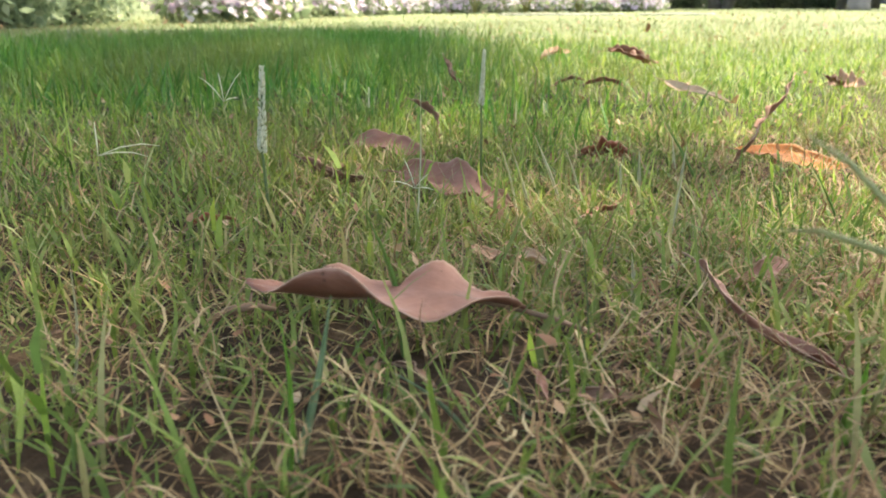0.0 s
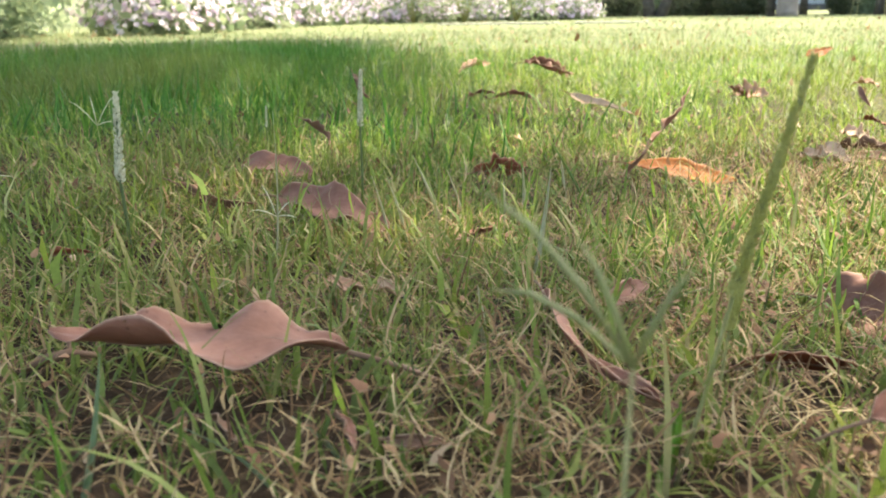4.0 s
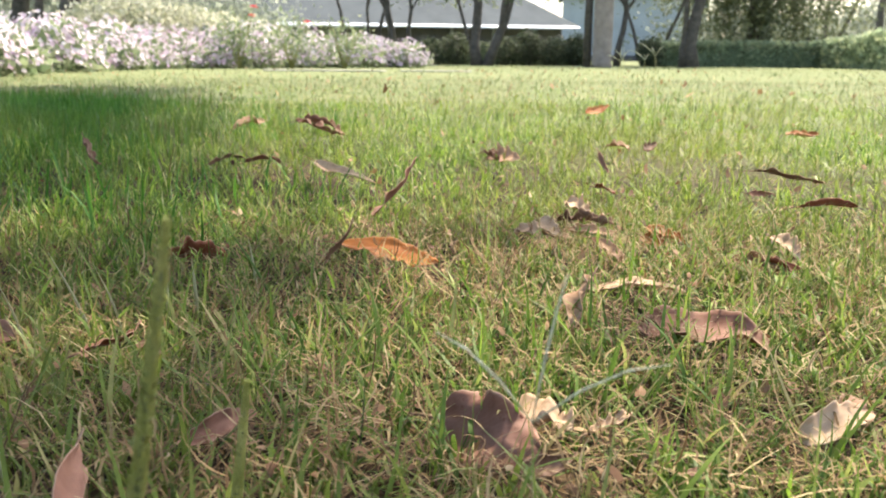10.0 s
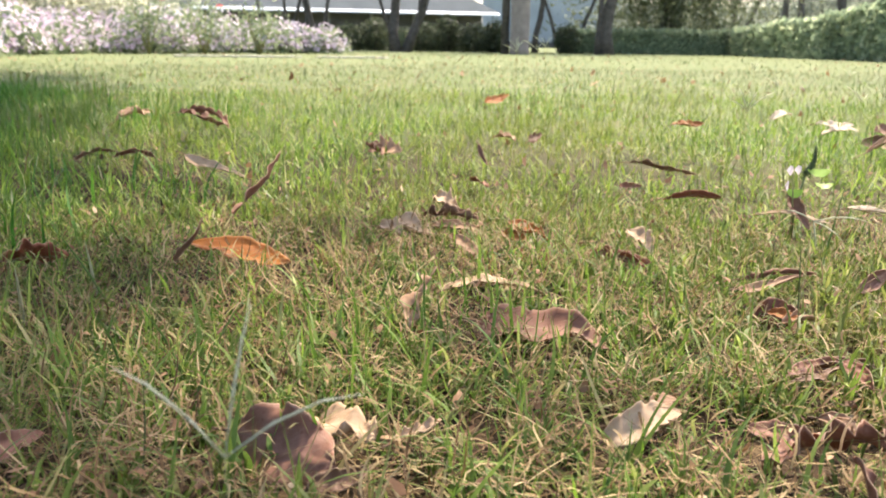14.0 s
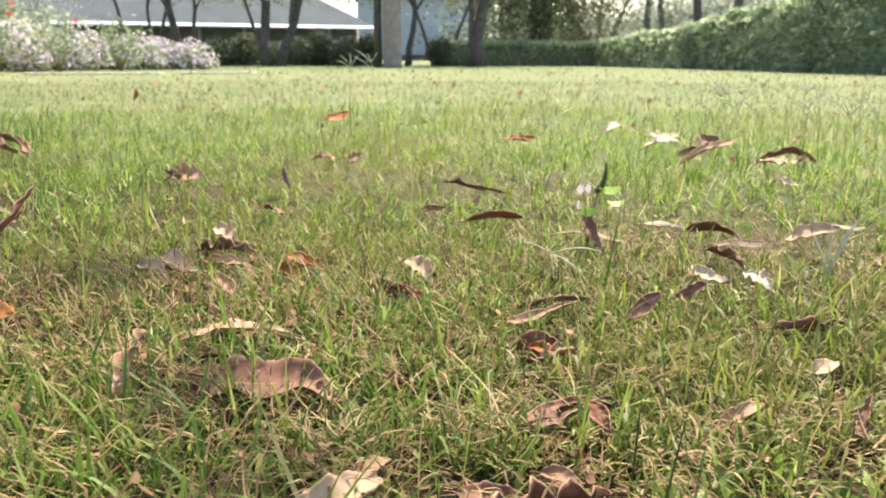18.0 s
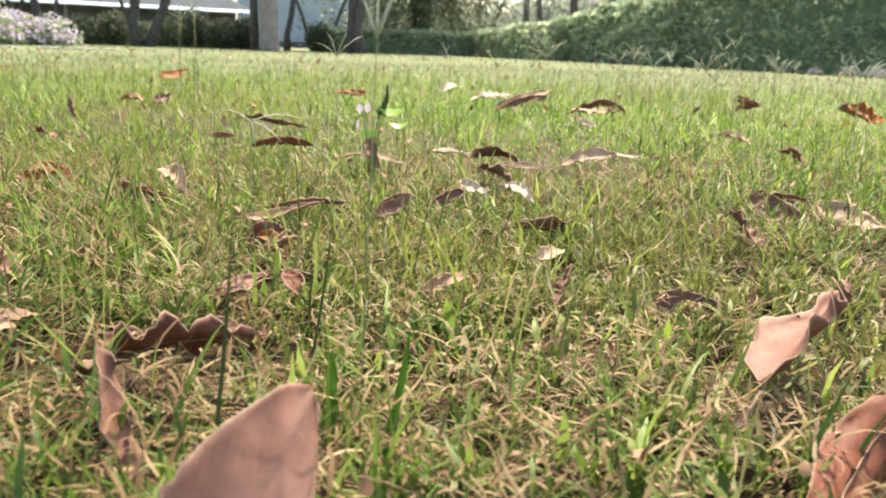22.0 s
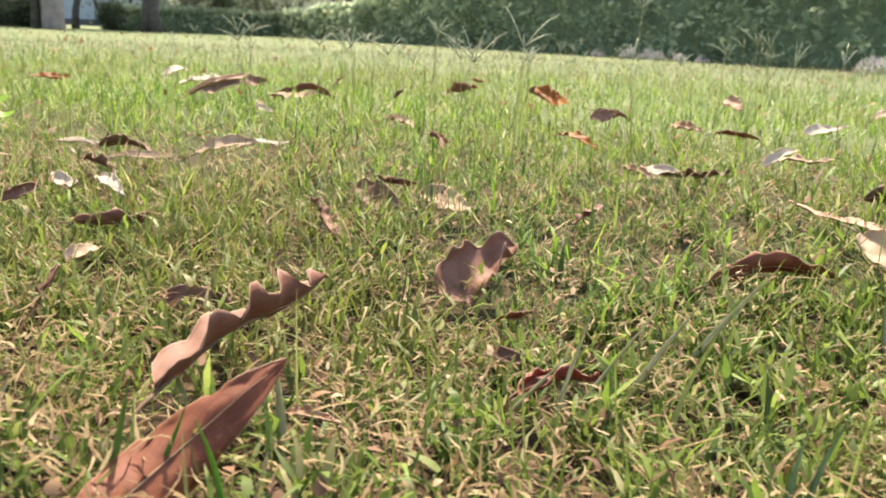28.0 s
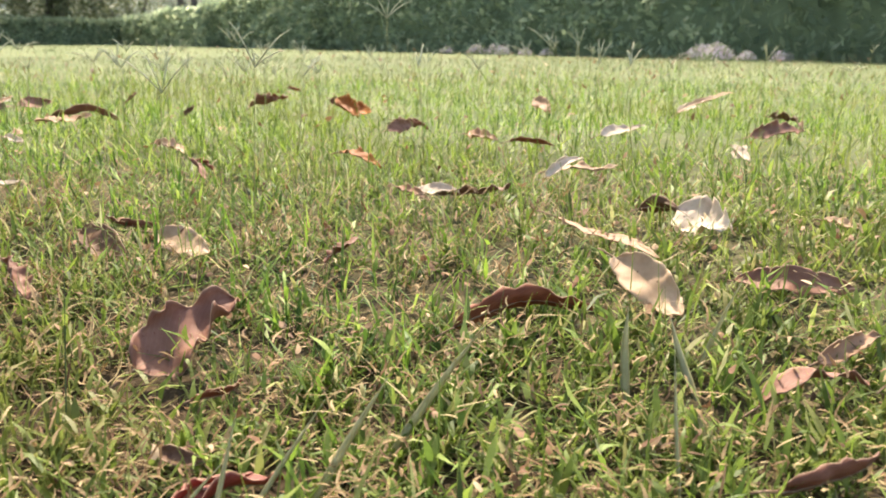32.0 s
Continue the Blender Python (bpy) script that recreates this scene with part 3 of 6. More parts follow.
dead_leaf("pale", (2.007, 1.044, 0.047), (2.064, 0.991, 0.048), 0.021, -24.8, 0.78, 0.15)
dead_leaf("pale", (2.052, 0.720, 0.038), (2.056, 0.686, 0.037), 0.015, -31, 0.78, 0.12)
dead_leaf("tan", (1.810, 1.070, 0.040), (1.824, 1.025, 0.033), 0.016, -24.8, 0.78, 0.12)
dead_leaf("dark", (1.835, 1.030, 0.034), (1.920, 1.008, 0.039), 0.024, -18.6, 0.78, 0.18, waves=3.8)
dead_leaf("brown", (0.746, 0.915, 0.021), (0.847, 0.873, 0.018), 0.054, -14, 0.4, bend=0.06, crimp=0.3, sway=0.02, twist=0.15, edges=((1.6, 0.5, 0.07), (2.2, 3.0, 0.09)), label="arched tan dry leaf with an orange underside")
dead_leaf("tan", (0.707, 0.910, 0.058), (0.694, 0.875, 0.020), 0.030, -30, 0.9, bend=0.0, crimp=0.6, twist=1.2, sway=0.05, edges=((2.4, 0.5, 0.16), (2.0, 2.5, 0.10)), label="narrow wavy tan dry leaf standing on its tip")
dead_leaf("pale", (0.711, 0.995, 0.024), (0.811, 1.011, 0.023), 0.022, -24.8, 0.78, 0.048)
dead_leaf("red", (0.985, 0.977, 0.014), (1.022, 0.970, 0.016), 0.032, -72, 0.25, bend=0.03, crimp=0.4, twist=0.3, sway=0.0, edges=((1.5, 0.5, 0.07), (1.3, 2.5, 0.06)), label="squarish rust-red dry leaf standing on edge")
dead_leaf("brown", (1.090, 1.028, 0.020), (1.129, 1.052, 0.038), 0.027, -31, 0.91, 0.06)
dead_leaf("brown", (1.157, 1.089, 0.023), (1.190, 1.104, 0.031), 0.029, -37.2, 0.91, 0.06)
dead_leaf("brown", (0.908, 0.697, 0.014), (0.995, 0.727, 0.021), 0.043, -24.8, 0.65, 0.18, waves=3.8)
dead_leaf("red", (0.921, 0.704, 0.014), (0.952, 0.723, 0.021), 0.024, -37.2, 0.65, 0.06)
dead_leaf("pale", (0.903, 1.164, 0.047), (0.926, 1.134, 0.028), 0.028, -34.1, 0.91, 0.12)
dead_leaf("red", (0.857, 1.126, 0.028), (0.917, 1.092, 0.026), 0.030, -27.9, 0.91, 0.12)
dead_leaf("brown", (1.215, 1.009, 0.015), (1.280, 1.014, 0.014), 0.030, -27.9, 0.78, 0.12)
dead_leaf("brown", (1.265, 0.831, -0.002), (1.312, 0.819, -0.005), 0.027, -31, 0.78, 0.09)
dead_leaf("brown", (0.913, 0.742, 0.014), (0.955, 0.736, 0.013), 0.019, -27.9, 0.78, 0.12)
dead_leaf("tan", (0.964, 0.767, 0.013), (0.986, 0.750, 0.012), 0.014, -27.9, 0.65, 0.06)
dead_leaf("brown", (0.966, 0.836, 0.014), (1.033, 0.868, 0.013), 0.020, -24.8, 0.91, 0.18, waves=3.8)
dead_leaf("tan", (0.998, 0.945, 0.017), (1.033, 0.959, 0.017), 0.021, -24.8, 1.04, 0.18, waves=3.8)
dead_leaf("dark", (1.495, 1.093, 0.022), (1.514, 1.020, 0.014), 0.042, -31, 0.78, 0.12)
dead_leaf("pale", (1.421, 0.987, 0.008), (1.435, 0.958, 0.005), 0.014, -31, 0.78, 0.12)
dead_leaf("brown", (1.470, 0.826, -0.016), (1.550, 0.846, 0.014), 0.060, -26, 0.9, bend=0.02, crimp=0.6, twist=0.8, sway=0.0, edges=((2.2, 2.0, 0.12), (3.2, 0.4, 0.17)), label="large crumpled brown dry leaf with a jagged bright edge")
dead_leaf("red", (1.485, 0.755, -0.015), (1.519, 0.757, -0.014), 0.019, -31, 0.91, 0.06)
dead_leaf("dark", (1.451, 0.703, -0.016), (1.467, 0.679, -0.016), 0.016, -18.6, 0.91, 0.06)
dead_leaf("crimson", (1.437, 0.639, -0.016), (1.495, 0.642, -0.014), 0.032, 24, 0.8, bend=0.03, crimp=0.5, twist=0.5, sway=0.0, edges=((1.6, 0.5, 0.10), (2.0, 2.0, 0.10)), label="dark crimson dry leaf with pale curled edges")
dead_leaf("red", (1.676, 0.761, -0.001), (1.773, 0.721, 0.009), 0.038, -35.96, 0.65, 0.12)
dead_leaf("brown", (1.523, 1.124, 0.026), (1.553, 1.078, 0.022), 0.027, -31, 0.78, 0.06)
dead_leaf("pale", (1.548, 1.049, 0.024), (1.577, 0.988, 0.012), 0.032, -31, 0.78, 0.09)
dead_leaf("brown", (1.653, 0.921, 0.010), (1.691, 0.931, 0.024), 0.027, -37.2, 0.78, 0.09)
dead_leaf("brown", (1.417, 0.998, 0.029), (1.427, 0.960, 0.004), 0.031, -31, 0.78, 0.12)
dead_leaf("dark", (1.253, 1.327, 0.040), (1.313, 1.288, 0.038), 0.040, -27.9, 0.91, 0.12)
dead_leaf("bleached", (1.242, 1.132, 0.034), (1.264, 1.101, 0.022), 0.022, -27.9, 0.91, 0.12)
dead_leaf("tan", (1.869, 0.867, 0.033), (1.868, 0.741, 0.022), 0.018, -24.8, 0.65, 0.018)
dead_leaf("brown", (2.036, 1.688, 0.088), (2.055, 1.618, 0.063), 0.042, -31, 0.91, 0.12)
dead_leaf("red", (2.087, 2.119, 0.072), (2.114, 2.064, 0.063), 0.034, -31, 0.91, 0.12)
dead_leaf("bleached", (1.402, 1.310, 0.041), (1.465, 1.300, 0.041), 0.010, -24.8, 0.65, 0.06)
dead_leaf("bleached", (1.493, 1.588, 0.062), (1.512, 1.559, 0.056), 0.019, -24.8, 0.65, 0.06)
dead_leaf("brown", (1.645, 1.251, 0.061), (1.648, 1.220, 0.040), 0.021, -24.8, 0.65, 0.06)
dead_leaf("brown", (2.045, 1.476, 0.066), (2.061, 1.424, 0.062), 0.030, -24.8, 0.65, 0.06)
dead_leaf("bleached", (2.645, 1.417, 0.063), (2.699, 1.411, 0.074), 0.025, -24.8, 0.65, 0.06)
dead_leaf("bleached", (1.978, 1.022, 0.045), (2.035, 1.022, 0.061), 0.019, -24.8, 0.78, 0.06)
dead_leaf("bleached", (1.404, 1.294, 0.039), (1.474, 1.310, 0.042), 0.010, -24.8, 0.65, 0.06)
dead_leaf("pale", (1.656, 1.432, 0.059), (1.679, 1.391, 0.052), 0.026, -24.8, 0.78, 0.12)
dead_leaf("orange", (2.035, 1.658, 0.094), (2.045, 1.600, 0.063), 0.044, -31, 0.78, 0.12)
dead_leaf("brown", (1.978, 1.950, 0.063), (2.050, 1.967, 0.074), 0.041, -31, 0.78, 0.12)
dead_leaf("brown", (2.002, 1.424, 0.060), (2.053, 1.429, 0.068), 0.029, -31, 0.78, 0.12)
dead_leaf("tan", (2.408, 1.563, 0.086), (2.405, 1.516, 0.063), 0.034, -31, 0.78, 0.12)
dead_leaf("pale", (2.603, 1.382, 0.063), (2.740, 1.366, 0.106), 0.019, -24.8, 0.65, 0.03)
dead_leaf("bleached", (2.222, 0.954, 0.055), (2.250, 0.958, 0.067), 0.017, -24.8, 0.65, 0.06)
dead_leaf("bleached", (1.459, 2.491, 0.063), (1.527, 2.538, 0.075), 0.037, -24.8, 0.65, 0.06)
dead_leaf("brown", (1.589, 2.189, 0.063), (1.654, 2.221, 0.067), 0.040, -24.8, 0.65, 0.06)
dead_leaf("brown", (1.776, 2.113, 0.063), (1.808, 2.140, 0.086), 0.031, -24.8, 0.65, 0.06)
dead_leaf("dark", (1.802, 1.798, 0.063), (1.830, 1.816, 0.077), 0.024, -24.8, 0.65, 0.06)
dead_leaf("bleached", (1.515, 2.334, 0.063), (1.590, 2.303, 0.063), 0.036, -24.8, 0.78, 0.12)
dead_leaf("dark", (1.450, 1.921, 0.063), (1.551, 1.952, 0.081), 0.035, -24.8, 0.78, 0.12)
dead_leaf("brown", (1.587, 1.874, 0.063), (1.714, 1.889, 0.063), 0.042, -24.8, 0.78, 0.15)
dead_leaf("brown", (0.079, 2.128, 0.092), (0.187, 2.083, 0.063), 0.053, -24.8, 0.91, 0.18, waves=3.8)
dead_leaf("brown", (0.544, 1.684, 0.059), (0.569, 1.717, 0.065), 0.028, -24.8, 0.91, 0.18, waves=3.8)
dead_leaf("tan", (0.754, 1.932, 0.064), (0.797, 1.903, 0.063), 0.029, -24.8, 0.91, 0.18, waves=3.8)
dead_leaf("dark", (0.819, 1.861, 0.062), (0.847, 1.890, 0.075), 0.028, -24.8, 0.91, 0.18, waves=3.8)
dead_leaf("pale", (1.079, 1.323, 0.039), (1.162, 1.278, 0.037), 0.010, -24.8, 0.65, 0.03)
dead_leaf("bleached", (1.208, 1.355, 0.042), (1.254, 1.333, 0.041), 0.011, -24.8, 0.65, 0.06)
dead_leaf("pale", (1.258, 1.252, 0.035), (1.330, 1.257, 0.036), 0.012, -24.8, 0.65, 0.06)
dead_leaf("pale", (0.639, 1.201, 0.038), (0.691, 1.174, 0.032), 0.026, -24.8, 0.91, 0.12)
dead_leaf("brown", (0.868, 1.125, 0.029), (0.904, 1.092, 0.026), 0.016, -24.8, 0.91, 0.12)
dead_leaf("tan", (0.846, 0.721, 0.016), (0.869, 0.748, 0.028), 0.012, -24.8, 0.78, 0.12)
dead_leaf("brown", (0.999, 1.064, 0.024), (1.074, 1.078, 0.024), 0.017, -24.8, 0.78, 0.09)
dead_leaf("tan", (1.100, 0.836, 0.009), (1.137, 0.849, 0.016), 0.015, -24.8, 0.78, 0.12)
dead_leaf("red", (1.011, 0.849, 0.020), (1.021, 0.818, 0.012), 0.018, -24.8, 0.78, 0.06)
dead_leaf("dark", (0.970, 0.822, 0.014), (1.009, 0.840, 0.019), 0.014, -24.8, 0.78, 0.12)
dead_leaf("brown", (0.730, 1.617, 0.083), (0.749, 1.583, 0.053), 0.016, -24.8, 0.78, 0.06)
dead_leaf("brown", (0.278, 0.307, 0.032), (0.288, 0.317, 0.032), 0.006, -24.8, 0.78, 0.12)
dead_leaf("dark", (0.437, 0.417, 0.035), (0.462, 0.422, 0.035), 0.010, -24.8, 0.78, 0.06)
dead_leaf("brown", (0.412, 0.423, 0.041), (0.429, 0.408, 0.035), 0.010, -24.8, 0.91, 0.12)
dead_leaf("dark", (0.358, 0.405, 0.040), (0.382, 0.394, 0.035), 0.009, -24.8, 0.91, 0.12)
dead_leaf("pale", (0.351, 0.606, 0.038), (0.377, 0.591, 0.033), 0.010, -24.8, 0.91, 0.12)
dead_leaf("dark", (-0.075, 1.479, 0.100), (-0.033, 1.446, 0.061), 0.029, -24.8, 0.91, 0.12)
dead_leaf("brown", (1.190, 0.817, 0.002), (1.205, 0.838, 0.024), 0.019, -24.8, 0.91, 0.12)
dead_leaf("crimson", (1.439, 0.645, -0.015), (1.481, 0.646, -0.012), 0.018, -31, 0.78, 0.06)
dead_leaf("dark", (1.106, 0.583, 0.009), (1.115, 0.570, 0.006), 0.011, -24.8, 0.78, 0.12)
dead_leaf("tan", (1.305, 0.643, -0.009), (1.329, 0.624, -0.010), 0.010, -24.8, 0.91, 0.12)


# ---- grass ----
def blades(base, az, tilt, bend, length, width, segs, twist=None):
    """Tapered blades. base (n, 3); az, tilt from upright, bend (radians), length, width: (n,). Returns vertices and quads."""
    n = len(base)
    u = np.linspace(0, 1, segs + 1)
    a = tilt[:, None] + bend[:, None] * u[None, :]
    step = (length / segs)[:, None]
    out = np.concatenate([np.zeros((n, 1)), np.cumsum(np.sin(a[:, :-1]) * step, 1)], 1)
    up = np.concatenate([np.zeros((n, 1)), np.cumsum(np.cos(a[:, :-1]) * step, 1)], 1)
    az2 = az[:, None] + (0 if twist is None else twist[:, None] * u[None, :])
    cx = base[:, 0:1] + out * np.cos(az2)
    cy = base[:, 1:2] + out * np.sin(az2)
    cz = base[:, 2:3] + up
    w = width[:, None] * np.maximum(0.06, np.minimum(1, 0.55 + 1.6 * u) * (1 - u ** 2.2))[None, :] / 2
    sx, sy = -np.sin(az2), np.cos(az2)
    left = np.stack([cx - w * sx, cy - w * sy, cz], -1)
    right = np.stack([cx + w * sx, cy + w * sy, cz], -1)
    verts = np.stack([left, right], 2).reshape(-1, 3)
    o = np.arange(n)[:, None] * 2 * (segs + 1) + 2 * np.arange(segs)[None, :]
    quads = np.stack([o, o + 1, o + 3, o + 2], -1).reshape(-1, 4)
    return verts, quads


def joined(name, pieces, mat, label, category):
    verts, quads, at = [], [], 0
    for v, q in pieces:
        verts.append(v)
        quads.append(q + at)
        at += len(v)
    ob = new(name, fast_mesh(name, np.concatenate(verts), np.concatenate(quads), mat))
    return tagged(ob, label, category, kind="stuff")


def scatter(n, r0, r1, a0=-64, a1=74, power=1.0):
    """Places in a fan in front of the walk, between two radii."""
    a = np.radians(rng.uniform(a0, a1, n))
    r = (r0 ** (1 + power) + rng.uniform(0, 1, n) * (r1 ** (1 + power) - r0 ** (1 + power))) ** (1 / (1 + power))
    ox = rng.uniform(0.0, 1.0, n)
    return 0.30 + 1.1 * ox + r * np.sin(a), 0.02 + 0.26 * ox + r * np.cos(a)


def under_leaf(x, y):
    """True where a large fallen leaf presses the turf flat."""
    hit = np.zeros(len(x), bool)
    for ax, ay, bx, by, r in LEAF_SPOTS:
        dx, dy = bx - ax, by - ay
        u = np.clip(((x - ax) * dx + (y - ay) * dy) / (dx * dx + dy * dy + 1e-9), 0, 1)
        hit |= (x - ax - u * dx) ** 2 + (y - ay - u * dy) ** 2 < r * r
    return hit & (rng.uniform(0, 1, len(x)) < 0.8)


def hollow(x, y):
    """True in the small bare pockets between the tufts, where dark soil shows."""
    deep = field(x, y, 62.0, 41) + 0.45 * field(x, y, 25.0, 42) + 0.18 * coarse(x, y)
    return (deep > 0.72) & (rng.uniform(0, 1, len(x)) < 0.88)


def coarse(x, y):
    """Up to 1 on the dry sunny side of the near turf, where blades are broad and curled."""
    return np.clip((x - 0.8) / 0.3, 0, 1) * np.clip((1.05 - y) / 0.3, 0, 1)


def shoots(n, r0, r1, leaves, size, wide, segs, power=1.0, upright=0.5, sweep=(-64, 74)):
    """Creeping shoots: a leaning stem and a few leaves that stand off it."""
    x, y = scatter(n, r0, r1, *sweep, power=power)
    keep = (rng.uniform(-1.1, 1.0, n) < 0.15 + 0.55 * field(x, y, 9.0, 11) + 0.75 * field(x, y, 75.0, 13)) & ~under_leaf(x, y) & ~hollow(x, y)
    x, y = x[keep], y[keep]
    n = len(x)
    z = ground_z(x, y)
    lush = 1 + 0.25 * field(x, y, 3.0, 5)
    broad = wide * (1 + 0.55 * coarse(x, y))
    az = rng.uniform(0, 2 * math.pi, n)
    lean = np.abs(rng.normal(upright, 0.4, n))
    h = size * rng.uniform(0.5, 1.25, n) * lush
    base = np.stack([x, y, z], 1)
    pieces = [blades(base, az, lean, rng.normal(0.1, 0.3, n), h, broad * 0.55, max(2, segs - 2))]
    for k in range(leaves):
        f = (k + 0.6) / leaves
        b = base + np.stack([np.sin(lean) * np.cos(az), np.sin(lean) * np.sin(az), np.cos(lean)], 1) * (h * f * 0.95)[:, None]
        a = az + math.pi * k + rng.normal(0, 0.9, n)
        tilt = rng.uniform(0.25, 1.15, n)
        bend = rng.normal(0.55, 0.5, n)
        length = size * rng.uniform(0.45, 1.0, n) * (1.1 - 0.35 * f)
        pieces.append(blades(b, a, tilt, bend, length, broad * rng.uniform(0.6, 1.25, n), segs, rng.normal(0, 0.4, n)))
    return pieces


def straws(n, r0, r1, size, wide, segs, height, power=1.0):
    x, y = scatter(n, r0, r1, power=power)
    keep = (rng.uniform(-1.3, 1.0, n) < 0.3 - 0.4 * field(x, y, 9.0, 11) + 0.8 * field(x, y, 65.0, 17)) & ~under_leaf(x, y) & ~hollow(x, y)
    x, y = x[keep], y[keep]
    n = len(x)
    z = ground_z(x, y) + rng.uniform(0, 1, n) ** 1.2 * height
    wide = wide * (1 + 0.35 * coarse(x, y))
    size = size * (1 - 0.45 * coarse(x, y))
    return [blades(np.stack([x, y, z], 1), rng.uniform(0, 6.28, n), rng.uniform(0.7, 1.55, n), rng.normal(0.35, 0.7, n),
                   size * rng.uniform(0.3, 1.0, n), wide * rng.uniform(0.5, 1.3, n), segs, rng.normal(0, 0.6, n))]


def long_blades(n, r0, r1):
    """Longer arching blades, thickest where the turf is shaded."""
    x, y = scatter(n, r0, r1, -60, 40)
    keep = rng.uniform(0, 1, n) < np.clip(1.25 - 0.9 * x, 0.12, 1)
    x, y = x[keep], y[keep]
    n = len(x)
    return [blades(np.stack([x, y, ground_z(x, y)], 1), rng.uniform(0, 6.28, n), rng.uniform(0.1, 0.8, n), rng.normal(0.7, 0.4, n),
                   rng.uniform(0.045, 0.085, n), rng.uniform(0.0022, 0.0042, n), 6, rng.normal(0, 0.4, n))]


def sward(n, r0, r1, length, wide, segs=2, power=0.6, tilt=1.0, sweep=(-64, 74)):
    """Separate thin blades that cross one another, in tufts with gaps between."""
    x, y = scatter(n, r0, r1, *sweep, power=power)
    keep = (rng.uniform(-1.0, 1.0, n) < 0.35 + 0.35 * field(x, y, 9.0, 11) + 0.45 * field(x, y, 75.0, 13) + 0.35 * field(x, y, 240.0, 14)) & ~under_leaf(x, y) & ~hollow(x, y)
    x, y = x[keep], y[keep]
    n = len(x)
    lush = 1 + 0.22 * field(x, y, 3.0, 5) + 0.2 * field(x, y, 30.0, 6)
    return [blades(np.stack([x, y, ground_z(x, y)], 1), rng.uniform(0, 2 * math.pi, n), np.abs(rng.normal(tilt, 0.5, n)), rng.normal(0.25, 0.6, n),
                   length * rng.uniform(0.35, 1.2, n) * lush, wide * rng.uniform(0.4, 1.4, n), segs, rng.normal(0, 0.5, n))]


def wires(n, r0, r1):
    """Thin upright flowering stems that stick out of the turf."""
    x, y = scatter(n, r0, r1, power=0.4)
    return [blades(np.stack([x, y, ground_z(x, y)], 1), rng.uniform(0, 6.28, n), np.abs(rng.normal(0.15, 0.15, n)), rng.normal(0.1, 0.25, n),
                   rng.uniform(0.04, 0.10, n), rng.uniform(0.0009, 0.0016, n), 3, rng.normal(0, 0.3, n))]


joined("lawn_grass", wires(1800, 0.45, 2.6) + shoots(15000, 0.15, 1.3, 5, 0.027, 0.0021, 3, 0.6, 0.65) + shoots(2600, 0.26, 1.1, 4, 0.030, 0.0032, 4, 0.6)
       + sward(26000, 0.4, 1.3, 0.046, 0.0024, 3) + long_blades(1700, 0.25, 0.9),
       GRASS, "short creeping green lawn grass with fine leaning blades", "grass")
joined("fresh_lawn_grass", sward(152000, 0.78, 3.7, 0.054, 0.0027, 2, 0.6, 1.2) + sward(20000, 3.2, 5.6, 0.052, 0.0036, 2, 0.6, 1.2) + shoots(12000, 0.8, 2.4, 4, 0.036, 0.0031, 2, 0.5, 0.6) + shoots(7000, 0.3, 3.6, 3, 0.045, 0.006, 2, 0.7, 0.4, (74, 296)),
       FRESH, "fresh lime-green lawn grass standing upright", "grass")
# deeper green than the other blades: the tree's shade is put into it
SHADE_GREEN = grass_material("shade_green_blade", [(0.0, (0.030, 0.105, 0.014)), (0.5, (0.055, 0.165, 0.022)), (1.0, (0.10, 0.23, 0.035))])


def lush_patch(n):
    """Longer grass in the shaded corner of the lawn, its green deepened to carry that shade."""
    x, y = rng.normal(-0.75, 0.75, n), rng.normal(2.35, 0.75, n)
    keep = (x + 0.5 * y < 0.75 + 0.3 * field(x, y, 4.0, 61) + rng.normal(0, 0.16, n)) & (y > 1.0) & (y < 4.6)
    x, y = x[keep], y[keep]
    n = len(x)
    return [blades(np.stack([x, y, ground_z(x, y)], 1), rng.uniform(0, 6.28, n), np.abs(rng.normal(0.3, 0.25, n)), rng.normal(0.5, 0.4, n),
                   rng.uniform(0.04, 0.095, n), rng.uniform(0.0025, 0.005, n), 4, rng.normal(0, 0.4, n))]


joined("lush_grass", lush_patch(30000), SHADE_GREEN, "longer grass in the shaded part of the lawn, shade deepening its green", "grass")
joined("distant_lawn_grass", sward(105000, 2.4, 8.0, 0.048, 0.0046, 2, 0.6, 1.1) + sward(60000, 7.2, 26.0, 0.045, 0.014, 2, 0.7, 1.15) + shoots(6000, 3.2, 14.0, 3, 0.05, 0.02, 2, 0.8, 0.4, (74, 296)),
       LAWN, "sunlit grey-green mown lawn grass farther off", "grass")
LITTER = grass_material("leaf_litter", [(0.0, (0.07, 0.035, 0.018)), (0.45, (0.22, 0.115, 0.06)), (0.85, (0.34, 0.21, 0.115)), (1.0, (0.50, 0.38, 0.24))], 0.2, 0.7, (0.2, 0.11, 0.06), 9.0)


def crumbs(n, r0, r1, size):
    """Torn scraps of dry leaf, each a bent strip of two or three facets."""
    x, y = scatter(n, r0, r1, power=0.7)
    keep = rng.uniform(-1.4, 1.0, n) < -0.1 - 0.5 * field(x, y, 9.0, 11) + 0.6 * field(x, y, 21.0, 19)
    x, y = x[keep], y[keep]
    n = len(x)
    z = ground_z(x, y) + rng.uniform(0.006, 0.032, n)
    return [blades(np.stack([x, y, z], 1), rng.uniform(0, 6.28, n), rng.uniform(0.5, 1.4, n), rng.normal(0.6, 0.9, n),
                   size * rng.uniform(0.5, 1.3, n), size * rng.uniform(0.3, 0.7, n), 3, rng.normal(0, 0.8, n))]


